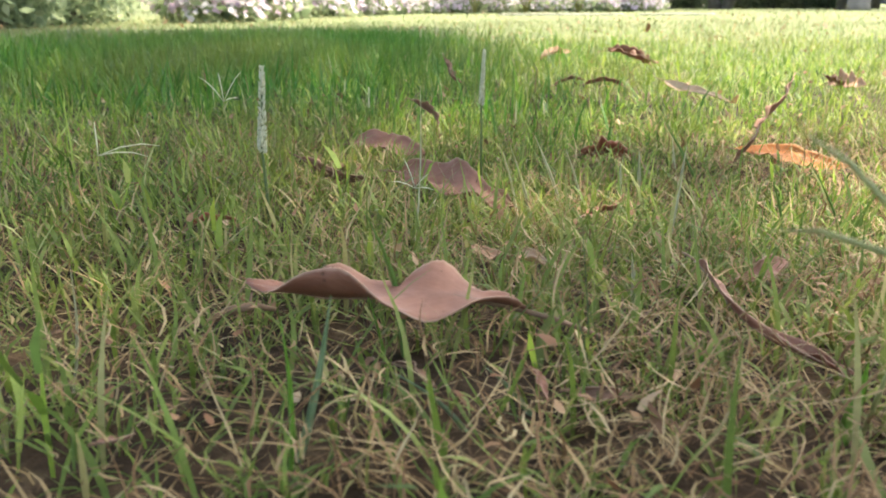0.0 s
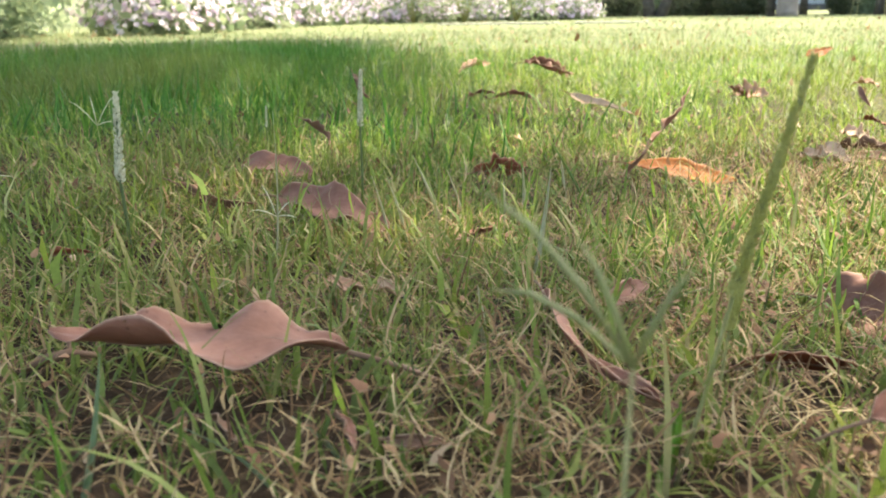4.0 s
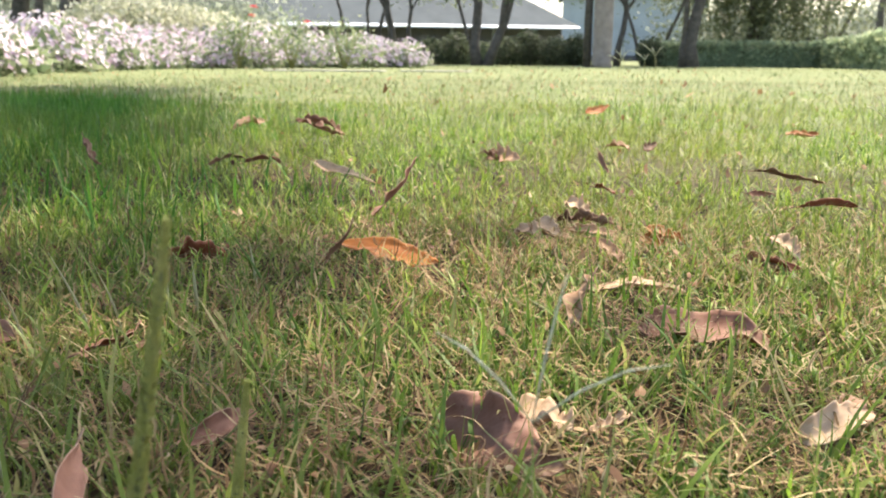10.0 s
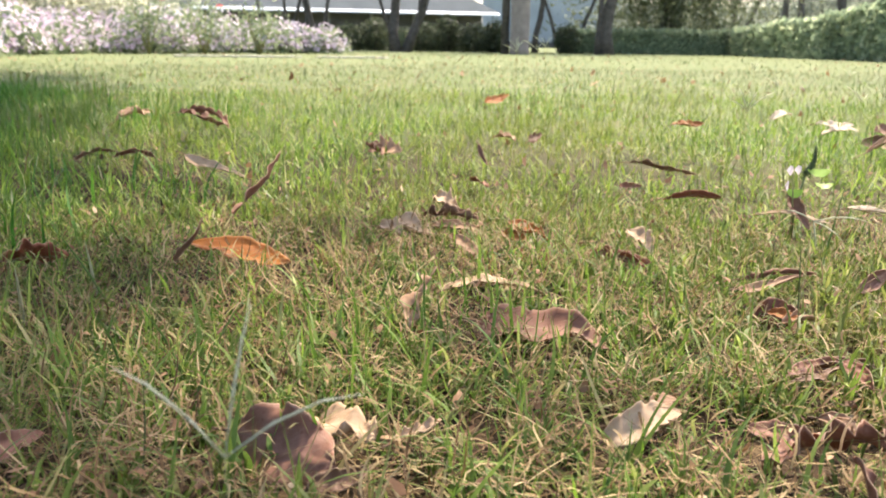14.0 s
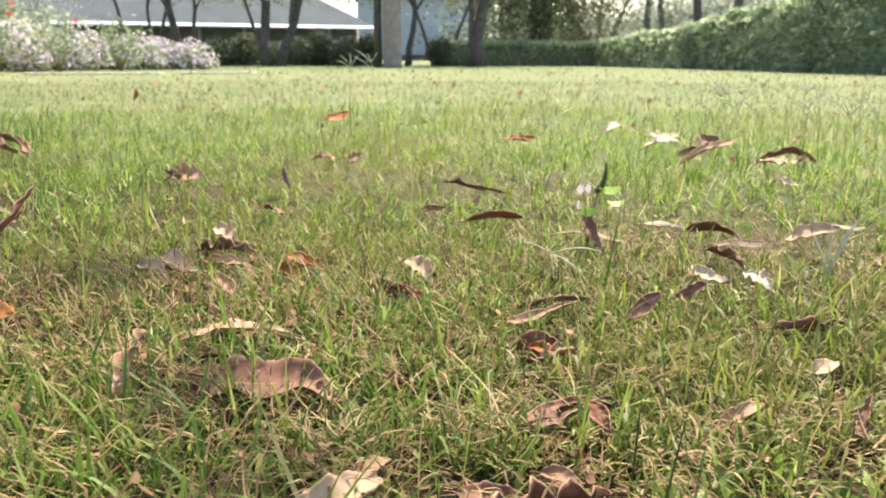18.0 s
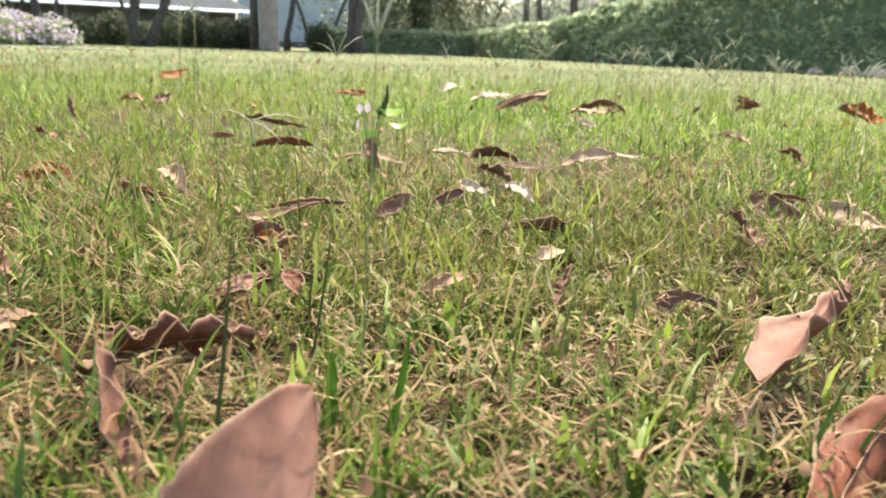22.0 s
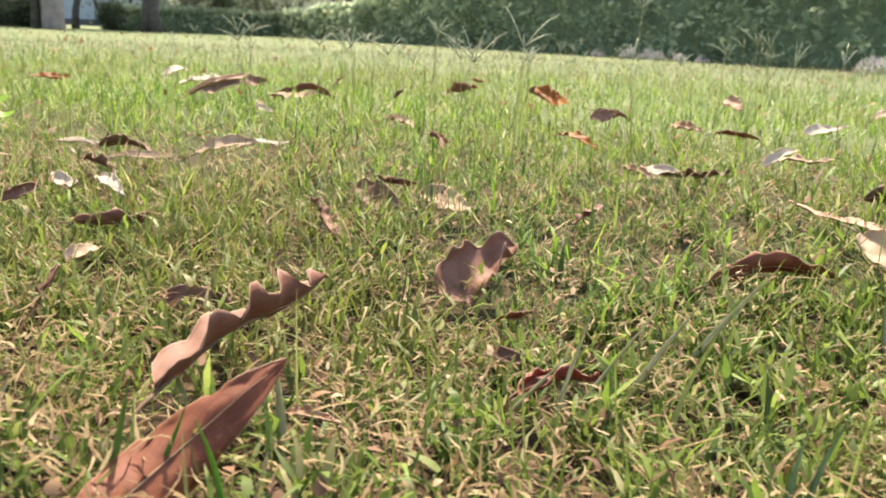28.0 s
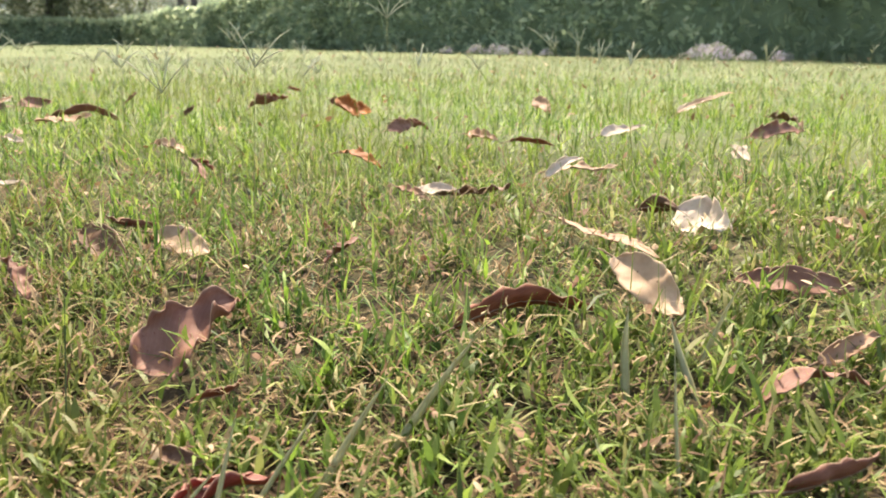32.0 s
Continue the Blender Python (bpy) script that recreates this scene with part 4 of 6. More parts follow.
joined("leaf_litter", crumbs(5200, 0.32, 1.4, 0.010) + crumbs(1700, 1.2, 5.0, 0.018) + crumbs(700, 4.0, 15.0, 0.05), LITTER, "small torn scraps of brown and cream dry leaf in the turf", "leaf litter")
joined("dry_grass_thatch", straws(66000, 0.14, 1.2, 0.026, 0.0015, 3, 0.034, 0.5) + straws(24000, 0.2, 1.15, 0.056, 0.0013, 4, 0.036, 0.5) + straws(5500, 1.1, 3.6, 0.060, 0.0017, 2, 0.042, 0.6)
       + straws(5000, 3.2, 9.0, 0.06, 0.006, 2, 0.05, 0.7),
       STRAW, "tangled straw-coloured dry grass stems matted in the turf", "dry grass")




# ---- tall blades, seed stalks and the flowering sprig ----
def tone_material(name, low, high, through=0.4):
    n = Nodes(name)
    c = n.ramp(n.noise(70.0, 3.0), (0.3, low), (0.7, high))
    rand = n.add("ObjectInfo").outputs["Random"]
    c = n.mix(0.4, c, n.ramp(rand, (0.0, (0.7, 0.72, 0.65)), (1.0, (1, 1, 1))), "MULTIPLY")
    return n.finish(c, 0.42, through, spec=0.4)


BLADE_TONES = {
    "bright": (tone_material("bright_blade", (0.12, 0.26, 0.03), (0.20, 0.36, 0.05)), "bright green"),
    "green": (tone_material("green_blade", (0.09, 0.18, 0.035), (0.16, 0.25, 0.06)), "green"),
    "grey": (tone_material("grey_green_blade", (0.14, 0.22, 0.10), (0.24, 0.31, 0.17)), "grey-green"),
    "dark": (tone_material("dark_blade", (0.06, 0.095, 0.03), (0.11, 0.15, 0.055), 0.3), "dark green"),
    "olive": (tone_material("olive_blade", (0.19, 0.22, 0.07), (0.30, 0.31, 0.13)), "olive-green"),
    "pale": (tone_material("pale_blade", (0.34, 0.34, 0.19), (0.48, 0.46, 0.29), 0.35), "pale straw-coloured"),
}


FOXTAIL = tone_material("foxtail_bristle", (0.46, 0.46, 0.13), (0.62, 0.60, 0.24), 0.5)


def grass_blade(base, tip, width, tone, bow):
    """A long folded grass blade from base to tip."""
    b, t = Vector(base), Vector(tip)
    b.z = min(b.z, float(ground_z(np.array(b.x), np.array(b.y))) + 0.004) if b.z < 0.03 else b.z
    d = t - b
    side = Vector((0.9, -0.25, 0.0)) + Vector((0, 0, -0.4 * d.x / max(0.01, d.length)))
    side = (side - d.normalized() * side.dot(d.normalized())).normalized()
    back = d.cross(side).normalized()
    verts, n = [], 9
    for i in range(n + 1):
        u = i / n
        w = max(0.0002, width / 2 * min(1, 0.5 + 2.2 * u) * (1 - u ** 2.4))
        c = d * u + back * (bow * d.length * math.sin(math.pi * u) * 0.8) + side * (bow * 0.25 * d.length * math.sin(2.2 * u))
        for q, deep in ((-1, 0.0), (0, -0.35), (1, 0.0), (0, -0.35)):
            verts.append(tuple(c + side * (q * w) + back * (deep * w + (0.0003 if len(verts) % 4 == 3 else 0))))
    faces = []
    for i in range(n):
        o = 4 * i
        faces += [(o + k, o + (k + 1) % 4, o + 4 + (k + 1) % 4, o + 4 + k) for k in range(4)]
    mat, word = BLADE_TONES[tone]
    ob = new("grass_blade", mesh_of("grass_blade", verts, faces, mat))
    ob.location = b
    tagged(ob, f"long {word} grass blade rising out of the lawn", "grass blade", "long grass blades")


def spike_stalk(base, neck, tip, width, seed=None, label="upright grass stalk with a dense pale green seed spike"):
    """A stalk with one dense cylindrical spike of small seeds."""
    b, k, t = Vector(base), Vector(neck), Vector(tip)
    thing = new("seed_stalk")
    thing.location = b
    r = random.Random(round(b.x * 1e4))
    stem = part("stem", tube_mesh("stem", [(0, 0, -0.004), (k - b) * 0.5 + Vector((0.001, 0, 0)), k - b, t - b], [width * 0.17, width * 0.15, width * 0.13, width * 0.06], STALK if seed else BLADE_TONES["dark"][0], 6), thing)
    pts, quads = [], []
    axis = (t - k)
    e = axis.cross(Vector((0.2, 1, 0.1))).normalized()
    f = axis.cross(e).normalized()
    for i in range(620 if seed else 260):
        u = r.random()
        a = r.uniform(0, 6.28)
        o = math.cos(a) * e + math.sin(a) * f
        taper = width * 0.24 * (1 - 0.55 * u)
        c = (k - b) + axis * u + o * taper
        s = width * 0.34 * (1 - 0.3 * u)
        dirn = (axis.normalized() * 0.8 + o * 0.6).normalized()
        sd = dirn.cross(o).normalized()
        at = len(pts)
        pts += [c - dirn * s, c + sd * s * 0.5, c + dirn * s, c - sd * s * 0.5, c + o * s * 0.45]
        quads += [(at, at + 1, at + 4), (at + 1, at + 2, at + 4), (at + 2, at + 3, at + 4), (at + 3, at, at + 4), (at + 3, at + 2, at + 1, at)]
    part("seed_spike", mesh_of("seed_spike", [tuple(p) for p in pts], quads, seed or SEED, False), stem, "dense seed spike")
    tagged(thing, label, "grass stalk", "seed stalks in the lawn")


def seed_head(hub, tips, width, seed=None):
    """A stalk whose few thin spikes spread from one point like fingers."""
    h = Vector(hub)
    r = random.Random(round(h.x * 1e4 + h.y * 700))
    foot = Vector((h.x + r.uniform(-0.012, 0.012), h.y + r.uniform(-0.01, 0.02), 0))
    foot.z = float(ground_z(np.array(foot.x), np.array(foot.y))) - 0.003
    thing = new("flowering_grass_stalk")
    thing.location = foot
    w = min(0.0014, max(0.0006, width * 0.30))
    mid = (h - foot) * 0.5 + Vector((r.uniform(-0.004, 0.004), 0, 0))
    stem = part("stem", tube_mesh("stem", [(0, 0, 0), mid, h - foot], [w * 0.6, w * 0.5, w * 0.42], STALK, 5), thing)
    for tip in tips:
        d = Vector(tip) - h
        if d.length > 0.048:
            d *= 0.048 / d.length
        bow = Vector((0, 0, 0.12 * d.length))
        line = [h - foot, h - foot + d * 0.35 + bow * 0.7, h - foot + d * 0.7 + bow * 0.7, h - foot + d]
        part("seed_spike", tube_mesh("seed_spike", line, [w * 0.5, w * 0.75, w * 0.7, w * 0.25], seed or SEED, 5), stem)
    tagged(thing, "thin grass stalk with spreading finger-like seed spikes", "grass stalk", "fingered seed heads in the lawn")


LIME = tone_material("lime_leaf", (0.24, 0.42, 0.05), (0.36, 0.54, 0.09), 0.5)


def white_flower_sprig(flower, spike):
    """A low weed: a nodding white blossom, a round bright leaf and a dark knobbly flower spike."""
    f, s = Vector(flower), Vector(spike)
    foot = Vector((s.x - 0.01, s.y, 0))
    foot.z = float(ground_z(np.array(foot.x), np.array(foot.y)))
    f, s = f - foot, s - foot
    thing = new("white_wildflower")
    thing.location = foot
    part("stem", tube_mesh("stem", [(0, 0, 0), (f.x * 0.4, f.y * 0.4, f.z * 0.6), f], [0.0013, 0.001, 0.0008], STALK, 6), thing)
    part("stem", tube_mesh("stem", [(0, 0, 0), s * 0.5 + Vector((-0.003, 0, 0)), s], [0.0015, 0.0013, 0.0011], BLADE_TONES["dark"][0], 6), thing)
    for k, (dx, dz, wide, long) in enumerate(((-0.004, 0.002, 0.008, 0.013), (0.005, 0.003, 0.008, 0.012), (-0.006, -0.016, 0.004, 0.013))):
        c = f + Vector((dx, 0, dz))
        verts = [(c.x, c.y - 0.003, c.z - long * 0.5), (c.x - wide * 0.5, c.y, c.z), (c.x - wide * 0.2, c.y - 0.004, c.z + long * 0.5), (c.x + wide * 0.4, c.y - 0.002, c.z + long * 0.35), (c.x + wide * 0.5, c.y, c.z - long * 0.1), (c.x, c.y - 0.005, c.z)]
        part("petal", mesh_of("petal", verts, [(i, (i + 1) % 5, 5) for i in range(5)], PETAL), thing, "small white petal")
    r = random.Random(3)
    top = s + Vector((0.012, 0.002, 0.034))
    pts, faces = [], []
    for i in range(60):
        u = i / 59
        a = 2.4 * i
        c = s.lerp(top, u) + Vector((0.003 * math.sin(4 * u), 0, 0))
        o = Vector((math.cos(a), math.sin(a), 0.3))
        w = 0.0032 * (1.15 - 0.8 * u)
        c = c + o * w * 0.5
        e, g = Vector((-math.sin(a), math.cos(a), 0)), Vector((0, 0, 1))
        at = len(pts)
        pts += [c - g * w, c + e * w * 0.7, c + g * w, c - e * w * 0.7, c + o * w]
        faces += [(at, at + 1, at + 4), (at + 1, at + 2, at + 4), (at + 2, at + 3, at + 4), (at + 3, at, at + 4), (at + 3, at + 2, at + 1, at)]
    part("flower_spike", mesh_of("flower_spike", [tuple(p) for p in pts], faces, BLADE_TONES["dark"][0], False), thing, "dark knobbly flower spike")
    for cx, cz, rad, tilt in ((0.014, 0.004, 0.011, 0.5), (0.022, -0.012, 0.009, 0.35), (-0.012, -0.022, 0.008, 0.9)):
        c = s + Vector((cx, -0.004, cz))
        ring = [tuple(c + Vector((rad * 1.25 * math.cos(0.628 * k), rad * 0.5 * math.sin(0.628 * k) * math.cos(tilt), rad * 0.8 * math.sin(0.628 * k) * math.sin(tilt) + 0.002 * math.cos(1.256 * k)))) for k in range(10)]
        part("leaf", mesh_of("leaf", [tuple(c - Vector((0, 0, 0.003)))] + ring, [(0, 1 + k, 1 + (k + 1) % 10) for k in range(10)], LIME), thing, "rounded bright green leaf")
    tagged(thing, "small weed with white blossom, bright leaves and a dark spike", "wildflower")


def twig(a, b, thick):
    """A short crooked piece of dry twig with one broken side shoot."""
    p, q = Vector(a), Vector(b)
    d = q - p
    thing = new("twig")
    thing.location = p
    pts = [(0, 0, 0), d * 0.3 + Vector((0, 0, 0.004)), d * 0.62 + Vector((0.001, 0, 0.005)), d]
    stem = part("stem", tube_mesh("stem", pts, [thick * 0.7, thick, thick * 0.9, thick * 0.45], RIB, 8), thing)
    part("side_shoot", tube_mesh("side_shoot", [d * 0.6, d * 0.66 + Vector((0, 0, 0.012))], [thick * 0.5, thick * 0.25], RIB, 6), stem)
    tagged(thing, "short grey-brown broken twig lying in the grass", "twig")


grass_blade((0.345, 0.336, 0.010), (0.345, 0.336, 0.083), 0.0040, "bright", 0.05)
grass_blade((0.342, 0.344, 0.010), (0.357, 0.353, 0.088), 0.0051, "grey", 0.03)
grass_blade((0.315, 0.319, 0.010), (0.338, 0.337, 0.013), 0.0044, "grey", 0.1)
grass_blade((0.543, 0.452, 0.010), (0.549, 0.452, 0.053), 0.0069, "bright", 0.1)
grass_blade((0.433, 0.465, 0.010), (0.426, 0.463, 0.096), 0.0010, "dark", 0.02)
grass_blade((0.343, 0.428, 0.010), (0.333, 0.422, 0.068), 0.0025, "bright", 0.05)
grass_blade((0.403, 0.394, 0.010), (0.369, 0.379, 0.047), 0.0043, "grey", 0.1)
grass_blade((0.423, 0.418, 0.010), (0.398, 0.410, 0.042), 0.0049, "grey", 0.1)
grass_blade((0.446, 0.451, 0.010), (0.434, 0.448, 0.062), 0.0008, "dark", 0.05)
grass_blade((0.200, 0.368, 0.010), (0.204, 0.372, 0.076), 0.0033, "pale", 0.05)
grass_blade((0.128, 0.399, 0.010), (0.145, 0.420, -0.031), 0.0050, "pale", 0.2)
grass_blade((0.022, 0.611, 0.010), (0.014, 0.604, 0.035), 0.0040, "pale", 0.1)
grass_blade((-0.337, 1.545, 0.010), (-0.345, 1.540, 0.107), 0.0056, "pale", 0.05)
grass_blade((0.322, 0.829, 0.010), (0.293, 0.821, 0.080), 0.0042, "pale", 0.03)
grass_blade((0.434, 0.939, 0.010), (0.383, 0.933, 0.091), 0.0033, "green", 0.05)
grass_blade((0.398, 0.982, 0.010), (0.391, 0.981, 0.063), 0.0040, "pale", 0.02)
grass_blade((-0.593, 1.344, 0.010), (-0.596, 1.341, 0.097), 0.0112, "grey", 0.3)
grass_blade((0.337, 0.457, 0.010), (0.322, 0.443, 0.098), 0.0057, "green", 0.1)
grass_blade((0.325, 0.601, 0.010), (0.317, 0.596, 0.041), 0.0040, "green", 0.1)
grass_blade((0.438, 0.445, 0.010), (0.426, 0.438, 0.071), 0.0013, "dark", 0.1)
grass_blade((0.263, 0.627, 0.010), (0.268, 0.630, 0.140), 0.0019, "pale", 0.03)
grass_blade((0.375, 0.899, 0.010), (0.373, 0.898, 0.061), 0.0051, "pale", 0.02)
grass_blade((0.311, 0.765, 0.010), (0.292, 0.756, 0.080), 0.0037, "pale", 0.05)
grass_blade((0.486, 0.473, 0.010), (0.475, 0.469, 0.051), 0.0040, "bright", 0.15)
grass_blade((0.582, 0.636, 0.010), (0.588, 0.636, 0.082), 0.0011, "dark", 0.05)
grass_blade((0.712, 0.803, 0.010), (0.644, 0.811, -0.006), 0.0051, "bright", 0.1)
grass_blade((0.436, 0.564, 0.010), (0.432, 0.561, 0.056), 0.0051, "pale", 0.03)
grass_blade((0.312, 0.726, 0.010), (0.299, 0.717, 0.082), 0.0031, "pale", 0.05)
grass_blade((0.333, 0.852, 0.010), (0.316, 0.843, 0.066), 0.0032, "pale", 0.05)
grass_blade((0.361, 0.874, 0.010), (0.361, 0.874, 0.053), 0.0049, "pale", 0.02)
grass_blade((0.668, 0.737, 0.010), (0.617, 0.735, 0.001), 0.0041, "bright", 0.1)
grass_blade((0.556, 0.781, 0.010), (0.521, 0.773, 0.078), 0.0026, "green", 0.1)
grass_blade((0.837, 0.925, 0.010), (0.752, 0.941, -0.038), 0.0090, "green", 0.05)
grass_blade((0.691, 0.915, 0.010), (0.657, 0.916, 0.035), 0.0070, "pale", 0.05)
grass_blade((0.429, 0.708, 0.010), (0.439, 0.715, 0.096), 0.0047, "pale", 0.02)
grass_blade((0.549, 0.827, 0.010), (0.512, 0.813, 0.010), 0.0046, "grey", 0.2)
grass_blade((0.511, 0.783, 0.010), (0.494, 0.775, 0.068), 0.0031, "green", 0.1)
grass_blade((0.715, 1.080, 0.010), (0.722, 1.080, 0.061), 0.0013, "dark", 0.02)
grass_blade((1.017, 0.718, 0.010), (1.029, 0.712, 0.083), 0.0016, "dark", 0.05)
grass_blade((1.028, 0.990, 0.010), (1.022, 0.992, 0.092), 0.0014, "dark", 0.02)
grass_blade((1.099, 1.140, 0.010), (1.114, 1.135, 0.115), 0.0022, "green", 0.03)
grass_blade((0.697, 1.082, 0.010), (0.703, 1.083, 0.053), 0.0012, "dark", 0.02)
grass_blade((1.020, 0.772, 0.010), (1.023, 0.771, 0.059), 0.0016, "dark", 0.03)
grass_blade((1.094, 0.866, 0.010), (1.108, 0.861, 0.073), 0.0015, "dark", 0.05)
grass_blade((0.673, 1.107, 0.010), (0.680, 1.109, 0.057), 0.0014, "dark", 0.02)
grass_blade((1.045, 0.631, 0.010), (1.054, 0.629, 0.055), 0.0046, "bright", 0.08)
grass_blade((1.060, 1.169, 0.010), (1.060, 1.169, 0.051), 0.0013, "dark", 0)
grass_blade((1.021, 0.643, 0.010), (1.023, 0.643, 0.042), 0.0067, "bright", 0.1)
grass_blade((1.216, 0.590, 0.010), (1.228, 0.582, 0.044), 0.0035, "green", 0.08)
grass_blade((1.297, 0.613, 0.010), (1.293, 0.616, 0.029), 0.0051, "pale", 0.1)
grass_blade((1.097, 0.515, 0.010), (1.099, 0.514, 0.031), 0.0039, "bright", 0.1)
grass_blade((1.262, 0.671, 0.010), (1.220, 0.680, -0.098), 0.0020, "pale", 0.1)
grass_blade((1.259, 0.543, 0.010), (1.247, 0.546, 0.039), 0.0035, "bright", 0.15)
grass_blade((1.560, 0.655, 0.010), (1.597, 0.616, 0.052), 0.0063, "pale", 0.04)
grass_blade((1.231, 0.585, 0.010), (1.249, 0.581, 0.030), 0.0031, "green", 0.1)
grass_blade((1.470, 0.474, 0.010), (1.471, 0.473, 0.032), 0.0048, "grey", 0.1)
grass_blade((1.487, 0.482, 0.010), (1.494, 0.473, 0.035), 0.0042, "grey", 0.1)
grass_blade((1.503, 0.634, 0.010), (1.535, 0.608, 0.040), 0.0052, "pale", 0.04)
grass_blade((1.422, 0.636, 0.010), (1.458, 0.620, 0.013), 0.0031, "pale", 0.05)
grass_blade((1.462, 0.627, 0.010), (1.501, 0.605, 0.038), 0.0032, "pale", 0.04)
grass_blade((1.648, 0.524, 0.010), (1.643, 0.531, 0.062), 0.0025, "pale", 0.02)
grass_blade((1.762, 0.613, 0.010), (1.775, 0.594, 0.056), 0.0046, "pale", 0.03)
grass_blade((1.704, 0.615, 0.010), (1.702, 0.618, 0.043), 0.0070, "pale", 0.1)
grass_blade((1.739, 0.592, 0.010), (1.726, 0.607, 0.036), 0.0061, "pale", 0.1)
grass_blade((1.445, 0.616, 0.010), (1.462, 0.611, 0.039), 0.0031, "pale", 0.05)
grass_blade((1.375, 0.667, 0.010), (1.408, 0.664, -0.010), 0.0047, "pale", 0.1)
grass_blade((1.415, 0.760, 0.010), (1.425, 0.759, 0.098), 0.0009, "dark", 0.01)
spike_stalk((0.549, 0.453, 0.012), (0.566, 0.448, 0.100), (0.585, 0.442, 0.187), 0.0066, FOXTAIL, "leaning stalk with a long olive-green foxtail spike")
spike_stalk((0.560, 0.522, 0.010), (0.566, 0.520, 0.060), (0.574, 0.517, 0.112), 0.0058, FOXTAIL, "short stalk with an olive-green foxtail spike")
grass_blade((0.974, 0.592, 0.010), (0.986, 0.589, 0.119), 0.0018, "dark", 0.03)
spike_stalk((0.122, 0.652, 0.010), (0.120, 0.651, 0.081), (0.123, 0.653, 0.147), 0.0098)
spike_stalk((0.237, 0.832, 0.010), (0.238, 0.832, 0.104), (0.240, 0.833, 0.153), 0.0072)
spike_stalk((-0.038, 1.131, 0.010), (-0.039, 1.130, 0.057), (-0.038, 1.131, 0.084), 0.0049)
seed_head((-0.031, 0.804, 0.099), [(-0.049, 0.790, 0.124), (-0.034, 0.802, 0.128), (-0.016, 0.816, 0.128), (-0.020, 0.813, 0.102)], 0.0025)
seed_head((-0.001, 0.600, 0.078), [(0.039, 0.637, 0.084), (-0.001, 0.600, 0.105), (0.026, 0.626, 0.075)], 0.0025)
seed_head((0.254, 0.651, 0.062), [(0.247, 0.646, 0.085), (0.266, 0.659, 0.060), (0.240, 0.640, 0.068), (0.262, 0.656, 0.072)], 0.0017)
seed_head((0.990, 0.880, 0.116), [(0.971, 0.885, 0.123), (1.023, 0.869, 0.119), (0.993, 0.879, 0.098), (1.010, 0.874, 0.103)], 0.0025)
seed_head((1.037, 0.612, 0.168), [(1.031, 0.614, 0.184), (1.037, 0.612, 0.188), (1.044, 0.611, 0.187), (1.047, 0.610, 0.191)], 0.0008)
seed_head((1.627, 0.994, 0.171), [(1.609, 1.003, 0.209), (1.626, 0.994, 0.183), (1.655, 0.978, 0.203), (1.650, 0.981, 0.185)], 0.0035)
seed_head((1.743, 0.968, 0.213), [(1.724, 0.979, 0.227), (1.736, 0.972, 0.229), (1.745, 0.967, 0.229), (1.755, 0.961, 0.229), (1.763, 0.957, 0.228)], 0.0022)
seed_head((2.514, 1.505, 0.150), [(2.512, 1.507, 0.229), (2.525, 1.495, 0.234), (2.549, 1.471, 0.241), (2.532, 1.488, 0.198)], 0.0059)
seed_head((2.654, 1.716, 0.184), [(2.635, 1.735, 0.215), (2.648, 1.723, 0.218), (2.663, 1.708, 0.222)], 0.0057)
seed_head((2.683, 1.826, 0.185), [(2.658, 1.849, 0.207), (2.681, 1.828, 0.208)], 0.0060)
seed_head((1.722, 1.619, 0.147), [(1.689, 1.636, 0.171), (1.714, 1.624, 0.164), (1.733, 1.613, 0.179), (1.743, 1.608, 0.176)], 0.0042)
seed_head((1.511, 0.865, 0.159), [(1.486, 0.885, 0.183), (1.502, 0.872, 0.187), (1.517, 0.860, 0.184), (1.531, 0.848, 0.184)], 0.0021)
seed_head((1.922, 1.495, 0.144), [(1.897, 1.513, 0.160), (1.913, 1.502, 0.167), (1.931, 1.489, 0.165)], 0.0042)
seed_head((1.673, 1.862, 0.155), [(1.632, 1.878, 0.171), (1.656, 1.869, 0.173), (1.687, 1.856, 0.178), (1.697, 1.852, 0.178)], 0.0047)
seed_head((1.575, 2.004, 0.174), [(1.548, 2.012, 0.203), (1.560, 2.008, 0.198), (1.580, 2.002, 0.188), (1.611, 1.992, 0.187)], 0.0050)
seed_head((1.097, 1.445, 0.155), [(1.070, 1.443, 0.170), (1.084, 1.444, 0.184), (1.109, 1.445, 0.182), (1.132, 1.446, 0.181)], 0.0033)
seed_head((1.509, 1.805, 0.158), [(1.468, 1.814, 0.178), (1.492, 1.809, 0.173), (1.521, 1.802, 0.182), (1.543, 1.796, 0.192)], 0.0044)
seed_head((1.691, 1.751, 0.148), [(1.661, 1.762, 0.179), (1.677, 1.756, 0.180), (1.708, 1.745, 0.168), (1.723, 1.739, 0.177)], 0.0044)
seed_head((1.940, 1.750, 0.150), [(1.914, 1.764, 0.178), (1.921, 1.760, 0.163), (1.956, 1.742, 0.172)], 0.0047)
seed_head((2.318, 1.480, 0.171), [(2.292, 1.504, 0.186), (2.309, 1.488, 0.193), (2.321, 1.477, 0.189)], 0.0047)
seed_head((2.217, 1.299, 0.186), [(2.191, 1.324, 0.214), (2.211, 1.304, 0.205), (2.220, 1.296, 0.209)], 0.0042)
seed_head((1.532, 1.927, 0.174), [(1.502, 1.932, 0.203), (1.521, 1.929, 0.203), (1.546, 1.924, 0.207)], 0.0047)
seed_head((1.756, 1.974, 0.172), [(1.731, 1.982, 0.194), (1.751, 1.976, 0.191), (1.770, 1.970, 0.189)], 0.0050)
